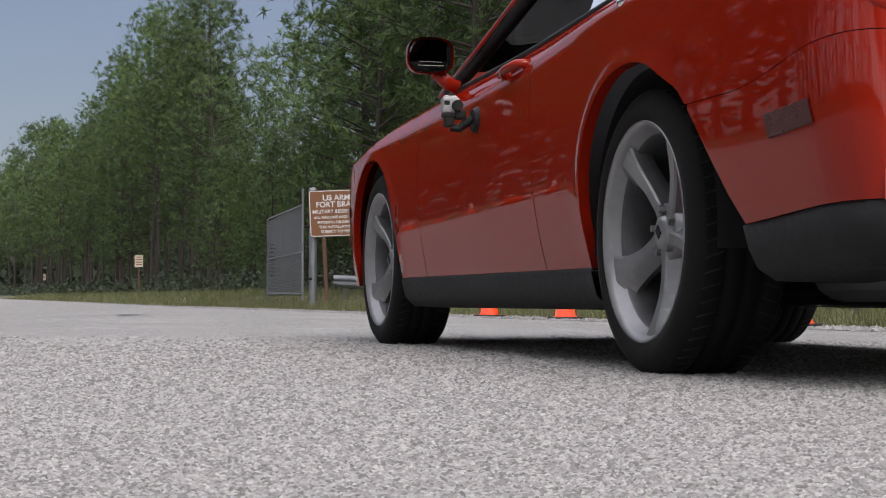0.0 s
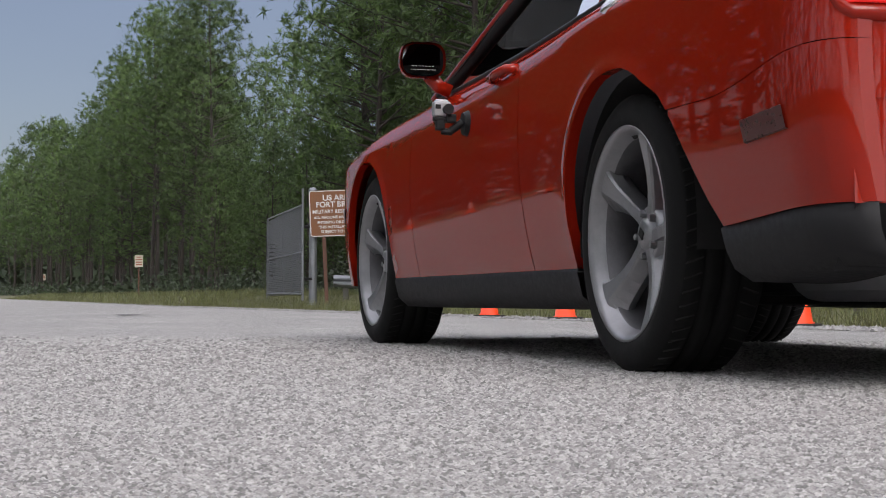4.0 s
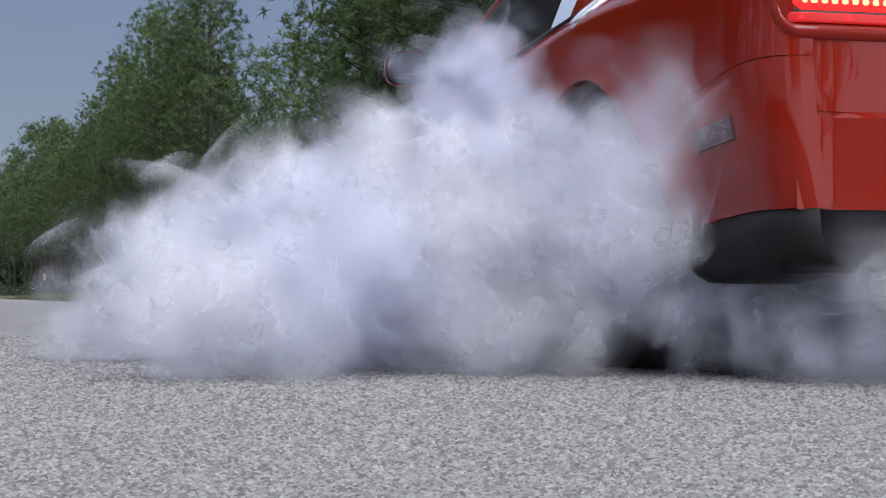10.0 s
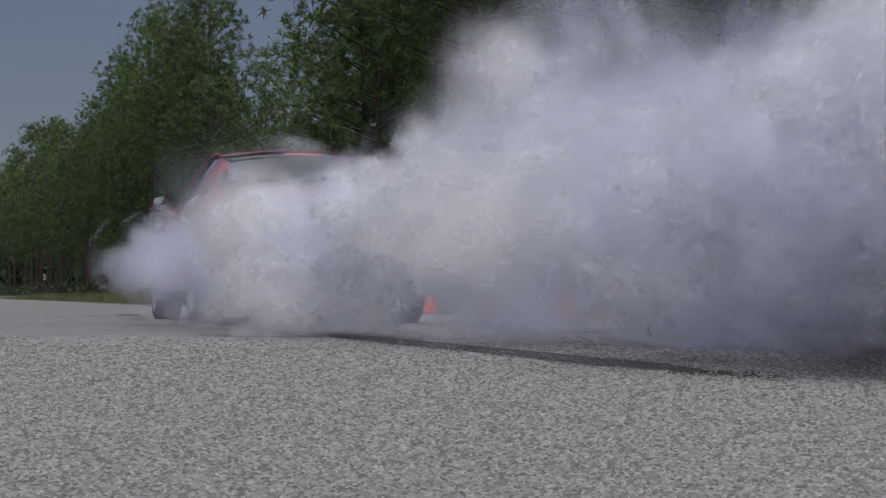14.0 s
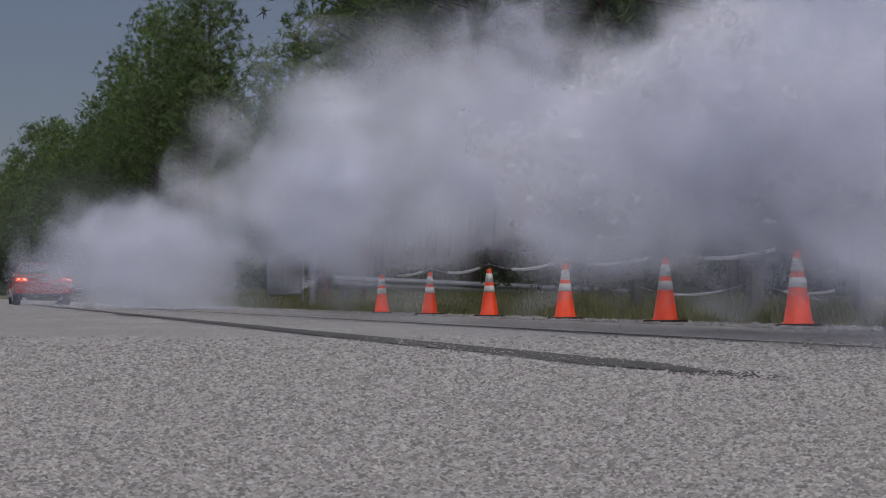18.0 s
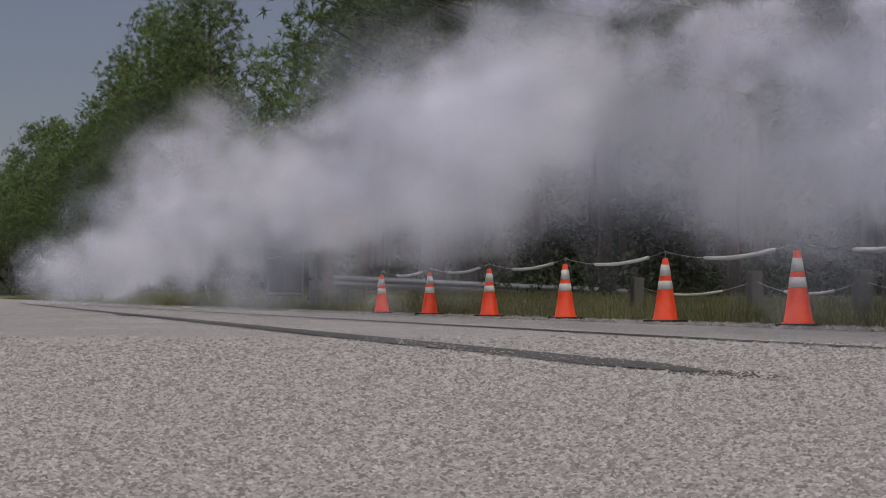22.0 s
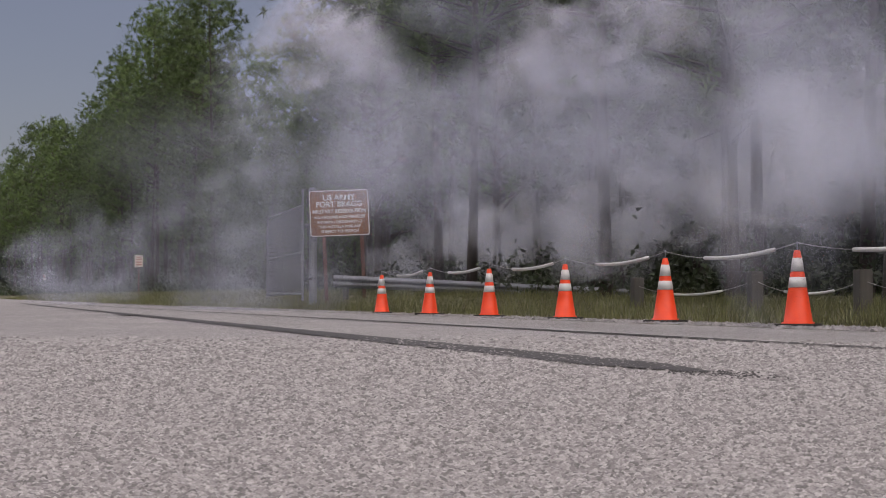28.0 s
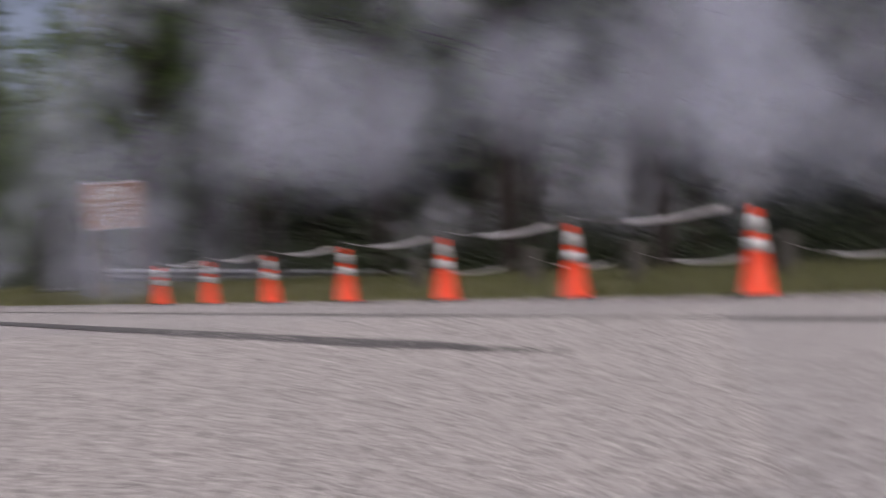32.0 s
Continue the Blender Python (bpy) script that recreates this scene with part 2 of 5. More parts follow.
M_BAND = surface("white_reflective_band", (0.4712, 0.4864, 0.4788), (0.5776, 0.5852, 0.5776), 30, (0.3, 0.5))
M_BASE = surface("black_recycled_rubber", (0.012, 0.012, 0.012), (0.03, 0.03, 0.03), 30, (0.7, 0.9), bump_scale=60, bump_d=0.003)
M_PVC = surface("white_plastic_pipe", (0.4712, 0.4712, 0.4636), (0.5928, 0.5928, 0.5852), 6, (0.3, 0.5))
M_ROPE = plain("grey_cord", (0.30, 0.29, 0.28), 0.8)
M_GALV = surface("galvanised_steel", (0.152, 0.1634, 0.1786), (0.2508, 0.2622, 0.2774), 5, (0.4, 0.6), 0.6)
M_WOOD = surface("weathered_timber", (0.0456, 0.04408, 0.03952), (0.114, 0.1102, 0.0988), 4, (0.8, 0.95), bump_scale=30, bump_d=0.006, stretch=(1, 1, 0.15))
M_SIGN = surface("brown_sign_face", (0.152, 0.057, 0.01672), (0.19, 0.076, 0.0228), 3, (0.4, 0.55))
M_LETTER = plain("white_lettering", (0.5928, 0.5852, 0.5624), 0.5)
M_POST = surface("rust_brown_post", (0.07, 0.03, 0.02), (0.13, 0.055, 0.035), 8, (0.6, 0.8))
M_PALE = plain("pale_sign_face", (0.4712, 0.4256, 0.3344), 0.5)
M_RUST = plain("red_brown_print", (0.28, 0.10, 0.06), 0.5)
M_BLACK = surface("black_plastic", (0.006, 0.006, 0.0065), (0.012, 0.012, 0.0125), 80, (0.45, 0.6), spec=0.2)
M_SILVER = plain("silver_casing", (0.304, 0.304, 0.3116), 0.35, 0.4)
M_PLATEBAR = plain("silver_bar", (0.55, 0.55, 0.55), 0.3, 0.6)


def glass(name, tint, rough=0.0):
    m, nt, b = nodes_of(name)
    b.inputs["Base Color"].default_value = (*tint, 1)
    b.inputs["Roughness"].default_value = rough
    b.inputs["Transmission Weight"].default_value = 1.0
    b.inputs["IOR"].default_value = 1.45
    return m


M_GLASS = glass("tinted_car_glass", (0.30, 0.33, 0.32))
M_MIRROR = plain("mirror_glass", (0.20, 0.21, 0.22), 0.02, 1.0)

# ---- mesh helpers ----
def mesh_of(name, verts, faces, mat, smooth=False):
    me = bpy.data.meshes.new(name)
    me.from_pydata(verts, [], faces)
    me.update()
    if mat:
        me.materials.append(mat)
    if smooth:
        me.polygons.foreach_set("use_smooth", [True] * len(me.polygons))
    return me


def put_under(ob, parent):
    if parent is not None:
        ob.parent = parent
    return ob


def part(name, bm, material, parent, label="", smooth=False, m=None):
    """Links a bmesh as one mesh object under a thing or a part."""
    me = bpy.data.meshes.new(name)
    bmesh.ops.recalc_face_normals(bm, faces=bm.faces)
    bm.to_mesh(me)
    bm.free()
    me.materials.append(material)
    if smooth:
        me.polygons.foreach_set("use_smooth", [True] * len(me.polygons))
    ob = put_under(new(name, me), parent)
    if m is not None:
        ob.matrix_basis = m
    if label:
        tagged(ob, label)
    return ob


def piece(name, verts, faces, mat, parent, label="", smooth=True, m=None):
    ob = put_under(new(name, mesh_of(name, verts, faces, mat, smooth)), parent)
    if m is not None:
        ob.matrix_basis = m
    if label:
        tagged(ob, label)
    return ob


def thing(name, label, category, group="", m=None):
    ob = new(name)
    ob.empty_display_size = 0.2
    if m is not None:
        ob.matrix_basis = m
    return tagged(ob, label, category, group)


def box_bm(sx, sy, sz, m=None, bevel=0.0, seg=2):
    bm = bmesh.new()
    bmesh.ops.create_cube(bm, size=1.0, matrix=Matrix.Diagonal((sx, sy, sz, 1)))
    if bevel:
        bmesh.ops.bevel(bm, geom=list(bm.edges), offset=bevel, segments=seg, affect='EDGES', profile=0.6)
    if m is not None:
        bmesh.ops.transform(bm, matrix=m, verts=bm.verts)
    return bm


def rod_bm(a, b, r0, r1=None, seg=12, caps=True):
    a, b = Vector(a), Vector(b)
    r1 = r0 if r1 is None else r1
    bm = bmesh.new()
    d = b - a
    m = Matrix.Translation((a + b) / 2) @ d.to_track_quat('Z', 'Y').to_matrix().to_4x4()
    bmesh.ops.create_cone(bm, cap_ends=caps, segments=seg, radius1=r0, radius2=r1, depth=d.length, matrix=m)
    return bm


def lathe(profile, seg=48, axis='y', closed=False):
    """Verts and faces of a profile of (along, radius) turned round an axis."""
    verts, faces = [], []
    n = len(profile)
    for i in range(seg):
        a = 2 * math.pi * i / seg
        for s, r in profile:
            p = (r * math.cos(a), s, r * math.sin(a)) if axis == 'y' else (r * math.cos(a), r * math.sin(a), s)
            verts.append(p)
    for i in range(seg):
        j = (i + 1) % seg
        for k in range(n if closed else n - 1):
            l = (k + 1) % n
            faces.append((i * n + k, i * n + l, j * n + l, j * n + k))
    return verts, faces


def grid_faces(rows, cols, flip=False):
    f = []
    for i in range(rows - 1):
        for j in range(cols - 1):
            q = (i * cols + j, i * cols + j + 1, (i + 1) * cols + j + 1, (i + 1) * cols + j)
            f.append(q[::-1] if flip else q)
    return f


def tube(points, r, seg=8):
    """Verts and faces of a round bar along a line of points."""
    verts, faces = [], []
    pts = [Vector(p) for p in points]
    for i, p in enumerate(pts):
        d = (pts[min(i + 1, len(pts) - 1)] - pts[max(i - 1, 0)]).normalized()
        side = d.cross(Vector((0, 0, 1)))
        side = side.normalized() if side.length > 1e-4 else Vector((1, 0, 0))
        up = side.cross(d)
        for k in range(seg):
            a = 2 * math.pi * k / seg
            verts.append(tuple(p + side * (r * math.cos(a)) + up * (r * math.sin(a))))
    for i in range(len(pts) - 1):
        for k in range(seg):
            l = (k + 1) % seg
            faces.append((i * seg + k, i * seg + l, (i + 1) * seg + l, (i + 1) * seg + k))
    faces.append(tuple(range(seg))[::-1])
    faces.append(tuple((len(pts) - 1) * seg + k for k in range(seg)))
    return verts, faces


def words(text, size, mat, parent, m, name="lettering", depth=0.004):
    """A line of raised lettering, as one mesh."""
    cu = bpy.data.curves.new(name, 'FONT')
    cu.offset = size * 0.022
    cu.body, cu.size, cu.extrude, cu.align_x, cu.align_y = text, size, depth / 2, 'CENTER', 'CENTER'
    tmp = new(name, cu)
    me = bpy.data.meshes.new_from_object(tmp.evaluated_get(bpy.context.evaluated_depsgraph_get()))
    bpy.data.objects.remove(tmp)
    me.materials.clear()
    me.materials.append(mat)
    ob = put_under(new(name, me), parent)
    ob.matrix_basis = m
    return ob
# ---- ground and road ----
ROAD_R, ROAD_L = 6.75, -6.75


def strip(name, us, vs, zf, mat, smooth=True):
    verts = [tuple(at(u, v, zf(u, v))) for u in us for v in vs]
    return new(name, mesh_of(name, verts, grid_faces(len(us), len(vs), True), mat, smooth))


US = [-400, -150, -60] + [-30 + 2.5 * i for i in range(60)] + [120 + 10 * i for i in range(1, 30)] + [450, 500, 600, 750, 900, 1500]
ground = strip("ground", US, [-900, -300, -80, -30, -14, -11, -9.5, -8.2, -7.6, -7.0, ROAD_L + 0.1, -6, 0, 6, ROAD_R - 0.1, 7.0, 7.6, 8.2, 8.8, 9.5, 10.5, 13, 20, 40, 120, 400, 1200],
               lambda u, v: -0.05 if ROAD_L + 0.05 < v < ROAD_R - 0.05 else -0.01, M_GROUND)
tagged(ground, "rough grassy earth on both sides of the road", "ground", kind="structure")
VS = [ROAD_L] + [-6 + i for i in range(13)] + [ROAD_R]
road = strip("road", US, VS, lambda u, v: 0.0, M_ROAD)
tagged(road, "pale weathered asphalt road with coarse chippings", "road", kind="structure")
for nm, a, b in (("gravel_shoulder_1", ROAD_R - 0.02, 7.9), ("gravel_shoulder_2", -7.9, ROAD_L + 0.02)):
    tagged(strip(nm, US[2:90], [a, (a + b) / 2, b], lambda u, v: 0.006, M_GRAVEL), "narrow strip of grey gravel along the road", "shoulder", kind="structure")


def stones_mesh(name, places, mat):
    """Many small angular stones, each half sunk: places are (x, y, z, radius)."""
    n = len(places)
    rng = np.random.default_rng(7)
    pl = np.array(places)
    a = rng.uniform(0, 2 * np.pi, n)
    base = np.array([[math.cos(k * 2 * math.pi / 5), math.sin(k * 2 * math.pi / 5), -0.35] for k in range(5)] + [[0.35, 0.1, 0.55], [-0.3, -0.15, 0.5]])
    v = np.repeat(base[None], n, 0) * rng.uniform(0.7, 1.25, (n, 7, 1))
    c, s = np.cos(a)[:, None], np.sin(a)[:, None]
    el = rng.uniform(0.7, 1.3, n)[:, None]
    x, y = v[:, :, 0] * el, v[:, :, 1] / el
    v = np.stack([x * c - y * s, x * s + y * c, v[:, :, 2] * rng.uniform(0.5, 1.0, (n, 1))], -1)
    v = v * pl[:, 3][:, None, None] + pl[:, None, :3]
    tri = np.array([(0, 1, 5), (1, 2, 6), (1, 6, 5), (2, 3, 6), (3, 4, 6), (4, 5, 6), (4, 0, 5)])
    f = (tri[None] + (np.arange(n) * 7)[:, None, None]).reshape(-1, 3)
    me = bpy.data.meshes.new(name)
    me.vertices.add(n * 7)
    me.vertices.foreach_set("co", v.reshape(-1).astype(np.float32))
    me.loops.add(len(f) * 3)
    me.loops.foreach_set("vertex_index", f.reshape(-1).astype(np.int32))
    me.polygons.add(len(f))
    me.polygons.foreach_set("loop_start", np.arange(0, len(f) * 3, 3, dtype=np.int32))
    me.update(calc_edges=True)
    me.validate()
    me.materials.append(mat)
    return new(name, me)


def road_chippings():
    rng = random.Random(3)
    out = []
    d = 1.35
    while d < 8.5:
        pitch = 0.0068 + 0.0027 * (d - 1.35)
        half = 0.29 * d + 0.05
        x = -half
        while x < half:
            px, py = x + rng.uniform(-0.5, 0.5) * pitch, d + rng.uniform(-0.5, 0.5) * pitch
            u, v = uv_of(px, py)
            if rng.random() > (d - 3.0) / 5.5:
                out.append((px, py, ground_z(u, v) + 0.0005, pitch * rng.uniform(0.35, 0.72)))
            x += pitch
        d += pitch
    tagged(stones_mesh("road_chippings", out, M_STONE), "loose-looking grey and tan stone chips set in the asphalt", "chippings", kind="stuff")


def shoulder_stones():
    rng = random.Random(5)
    out = []
    for _ in range(9000):
        u = 8 + 50 * rng.random() ** 1.6
        v = rng.choice((rng.uniform(6.7, 7.9), rng.gauss(7.2, 0.25)))
        p = at(u, v, 0.012)
        out.append((p.x, p.y, p.z, rng.uniform(0.012, 0.035)))
    tagged(stones_mesh("shoulder_stones", out, M_PEBBLE), "loose grey gravel stones on the road shoulder", "gravel", kind="stuff")


def blades(name, label, count, region, mat, hmin, hmax, width, seed, lean=0.35):
    """Grass: single tapered blades."""
    rng = np.random.default_rng(seed)
    verts = np.zeros((count, 3, 3), np.float32)
    for i in range(count):
        u, v = region(rng)
        p = at(u, v, -0.01)
        h, a = rng.uniform(hmin, hmax) * (0.6 + 0.8 * noise.noise((u * 0.4, v * 0.8, 3.0)) ** 2 + 0.3), rng.uniform(0, 2 * np.pi)
        dx, dy = math.cos(a) * width, math.sin(a) * width
        lx, ly = rng.normal(0, lean * h), rng.normal(0, lean * h)
        verts[i] = ((p.x - dx, p.y - dy, p.z), (p.x + dx, p.y + dy, p.z), (p.x + lx, p.y + ly, p.z + h))
    return tri_mesh(name, verts, mat, label, "grass")


def tri_mesh(name, tris, mat, label="", category="", parent=None):
    n = len(tris)
    me = bpy.data.meshes.new(name)
    me.vertices.add(n * 3)
    me.vertices.foreach_set("co", np.asarray(tris, np.float32).reshape(-1))
    me.loops.add(n * 3)
    me.loops.foreach_set("vertex_index", np.arange(n * 3, dtype=np.int32))
    me.polygons.add(n)
    me.polygons.foreach_set("loop_start", np.arange(0, n * 3, 3, dtype=np.int32))
    me.update(calc_edges=True)
    me.materials.append(mat)
    ob = put_under(new(name, me), parent)
    if category:
        tagged(ob, label, category, kind="stuff")
    return ob


def skid_marks():
    """Two lines of rubber, in lengths that come up as the tyre lays them down."""
    made = []
    for off, w, s0, s1 in ((0.0, 0.115, -0.13, 62), (1.58, 0.085, -0.9, 55)):
        rng = random.Random(4)
        stops = [s0]
        while stops[-1] < s1:
            stops.append(stops[-1] + (0.5 if stops[-1] < 5 else 1.5 if stops[-1] < 15 else 5.0))
        for a, b in zip(stops, stops[1:]):
            n = 7
            vs = []
            for i in range(n):
                s = a + (b - a) * i / (n - 1)
                p = Vector((0.60, 4.33, 0)) + Vector((-0.2538, 0.9673, 0)) * s + Vector((0.9673, 0.2538, 0)) * off
                p += Vector((-0.97, -0.25, 0)) * 0.000125 * s * s
                taper = min(1.0, 0.25 + max(0.0, s - s0) * 1.5)
                for k in (-1, -0.35, 0.35, 1):
                    q = p + Vector((0.9673, 0.2538, 0)) * (k * w * taper * (rng.uniform(0.92, 1.08) if 0 < i < n - 1 else 1.0))
                    u, v = uv_of(q.x, q.y)
                    vs.append((q.x, q.y, ground_z(u, v) + 0.0045))
            ob = new("skid_mark", mesh_of("skid_mark", vs, grid_faces(n, 4, True), M_SKID))
            tagged(ob, "black rubber streak burnt onto the asphalt", "skid mark", "skid marks")
            made.append((ob, a))
    return made


def rubber_crumbs():
    rng = random.Random(12)
    out = []
    for _ in range(170):
        s, c = -0.1 - abs(rng.gauss(0, 0.2)), rng.gauss(0, 0.05)
        p = Vector((0.60, 4.33, 0)) + Vector((-0.2538, 0.9673, 0)) * s + Vector((0.9673, 0.2538, 0)) * c
        u, v = uv_of(p.x, p.y)
        out.append((p.x, p.y, ground_z(u, v) + 0.004, rng.uniform(0.002, 0.006)))
    return tagged(stones_mesh("rubber_crumbs", out, M_SKID), "black crumbs of burnt rubber on the asphalt", "rubber crumbs", kind="stuff")


def road_blemish():
    p = Vector((-3.6, 19.6, 0))
    u, v = uv_of(p.x, p.y)
    vs = [(p.x + math.cos(a) * 0.13 * (1 + 0.3 * math.sin(3 * a)), p.y + math.sin(a) * 0.5, ground_z(u, v) + 0.012) for a in [i * math.pi / 10 for i in range(20)]]
    tagged(new("road_patch", mesh_of("road_patch", vs, [tuple(range(20))], M_SKID)), "small dark scab of tar on the road", "road patch")


# ---- trees ----
def limb(verts, faces, a, b, r0, r1, seg=6):
    a, b = Vector(a), Vector(b)
    d = (b - a).normalized()
    side = d.cross(Vector((0.3, 0.2, 1))).normalized()
    up = side.cross(d)
    k0 = len(verts)
    for p, r in ((a, r0), (b, r1)):
        for k in range(seg):
            t = 2 * math.pi * k / seg
            verts.append(tuple(p + side * (r * math.cos(t)) + up * (r * math.sin(t))))
    for k in range(seg):
        l = (k + 1) % seg
        faces.append((k0 + k, k0 + l, k0 + seg + l, k0 + seg + k))


def pine(seed, height, bare, radius, tufts, needles=63, nlen=0.32, nwid=0.021):
    """A pine: tapered trunk, limbs in whorls and tufts of needles at their ends."""
    rng = random.Random(seed)
    r2 = np.random.default_rng(seed)
    tree = thing("pine_tree", "tall green pine with a bare lower trunk", "tree", "roadside pines")
    tv, tf = [], []
    pts = []
    lx, ly = rng.uniform(-0.02, 0.02), rng.uniform(-0.02, 0.02)
    n = 9
    for i in range(n + 1):
        t = i / n
        pts.append(Vector((lx * t * height + 0.08 * math.sin(t * 5 + seed), ly * t * height + 0.08 * math.cos(t * 4 + seed), height * t * 0.97)))
    R = height * 0.0075
    for i in range(n):
        limb(tv, tf, pts[i] - Vector((0, 0, 0.15 if i == 0 else 0)), pts[i + 1], R * (1.15 if i == 0 else 1 - i / n) + 0.01, R * (1 - (i + 1) / n) + 0.01, 9)
    centres = []
    for i in range(tufts):
        t = bare + (1 - bare) * (i / tufts) ** 0.9
        z = t * height
        k = (t - bare) / (1 - bare)
        prof = (0.45 + 0.75 * math.sin(min(1.0, k * 1.25 + 0.18) * math.pi * 0.62)) * (1 - k) ** 0.55 + 0.06
        a = i * 2.399 + rng.uniform(-0.5, 0.5)
        lobes = 1 + 0.35 * math.sin(a * 2 + seed) * math.sin(z * 0.9 + seed)
        rad = radius * prof * lobes * rng.uniform(0.45, 1.1)
        c = Vector((math.cos(a) * rad, math.sin(a) * rad, z + 0.22 * rad + rng.uniform(-0.3, 0.4)))
        axis = pts[min(n, int(t * n))]
        c.x += axis.x
        c.y += axis.y
        centres.append((c, a))
        if i % 3 == 0:
            limb(tv, tf, (axis.x, axis.y, z - 0.2), c, 0.05 * (1.1 - k), 0.012, 5)
    for i in range(10):
        a, z = rng.uniform(0, 6.28), height * rng.uniform(0.18, bare + 0.1)
        ln = rng.uniform(0.4, 1.8)
        limb(tv, tf, (0, 0, z), (math.cos(a) * ln, math.sin(a) * ln, z + rng.uniform(-0.3, 0.3)), 0.028, 0.008, 4)
    piece("trunk", tv, tf, M_BARK, tree, "brown furrowed bark", True)
    # needles stand out in bursts round the twig ends, three twigs to a limb
    twigs = 3
    each = needles // twigs
    hub = np.array([tuple(c) for c, _ in centres])
    hub = np.repeat(hub, twigs, 0) + r2.normal(0, 1, (len(centres) * twigs, 3)) * np.array([0.37, 0.37, 0.26]) * (nlen / 0.34) ** 0.5
    tone = np.repeat(r2.uniform(0, 1, len(hub)), each)
    hub = np.repeat(hub, each, 0)
    k = len(hub)
    d = r2.normal(0, 1, (k, 3))
    d[:, 2] += 0.45
    d /= np.linalg.norm(d, axis=1)[:, None]
    side = np.cross(d, r2.normal(0, 1, d.shape))
    side /= np.linalg.norm(side, axis=1)[:, None] + 1e-6
    L = nlen * r2.uniform(0.55, 1.15, (k, 1)) * (0.8 + 0.45 * tone[:, None])
    W = nwid * r2.uniform(0.8, 1.4, (k, 1))
    root = hub + d * L * 0.12
    tris = np.stack([root - side * W, root + side * W, root + d * L], 1)
    # rounded shading: each burst faces out of the crown and up to the sky
    face = hub * np.array([1.0, 1.0, 0.0])
    face /= np.linalg.norm(face, axis=1)[:, None] + 1e-6
    face = face * 0.6 + d * 0.55 + np.array([0.0, 0.0, 0.4])
    face /= np.linalg.norm(face, axis=1)[:, None]
    plane = np.cross(tris[:, 1] - tris[:, 0], tris[:, 2] - tris[:, 0])
    back = (plane * face).sum(1) < 0
    tris[back] = tris[back][:, [1, 0, 2]]
    crown = tri_mesh("crown", tris, M_NEEDLE, parent=tree)
    crown.data.normals_split_custom_set_from_vertices([tuple(v) for v in np.repeat(face, 3, 0)])
    return tree


def forest():
    kinds = [pine(11, 17.5, 0.28, 3.0, 215), pine(12, 19.0, 0.34, 3.3, 230), pine(13, 15.5, 0.22, 2.7, 195), pine(14, 20.5, 0.40, 3.4, 225), pine(15, 13.0, 0.18, 2.4, 170),
             pine(16, 18.0, 0.25, 3.2, 170, 18, 0.52, 0.05), pine(17, 20.0, 0.32, 3.4, 180, 18, 0.52, 0.05)]
    rng = random.Random(21)
    used = set()

    def plant(u, v, k, s):
        p = at(u, v, -0.02)
        m = pose(p.x, p.y, p.z, 0, 0, rng.uniform(0, 360)) @ Matrix.Diagonal((s, s, s, 1))
        if k not in used:
            used.add(k)
            kinds[k].matrix_basis = m
            return
        t = copy_thing(kinds[k], Matrix.Identity(4))
        t.matrix_basis = m

    for row, (v0, du) in enumerate(((14.5, 5.0), (18.5, 5.5), (23.5, 6.5), (30.0, 8.0))):
        u = 4 + row * 1.7
        while u < 360:
            uu, vv = u + rng.uniform(-1.5, 1.5), v0 + rng.uniform(-1.5, 1.8)
            ray = (vv + bend(uu)) / uu if uu > 20 else 1.0
            sky_gap = 0.131 < ray < 0.219 and uu < 138
            if not sky_gap:
                plant(uu, vv, rng.randrange(5) if uu < 190 and (row < 2 or uu < 90) else rng.choice((5, 6)), rng.uniform(0.9, 1.15))
            else:
                plant(uu, vv, 4, 0.6)
            u += du * (1 + max(0, u - 120) / 120)
    for v0 in (-13.5, -18.0, -23.0):
        for u in range(-70, 150, 6):
            plant(u + rng.uniform(-2, 2), v0 + rng.uniform(-1.5, 1.5), rng.choice((5, 6)), rng.uniform(0.95, 1.15))
    # unseen pines added behind the camera, standing right across the road
    for v in range(-9, 14, 5):
        plant(-62 + rng.uniform(-4, 4), v, 5, 1.1)
        plant(-74 + rng.uniform(-4, 4), v + 2, 6, 1.1)
    for u in range(-70, 3, 7):
        plant(u + rng.uniform(-2, 2), 15.5 + rng.uniform(-1.5, 3), rng.choice((5, 6)), rng.uniform(0.95, 1.15))


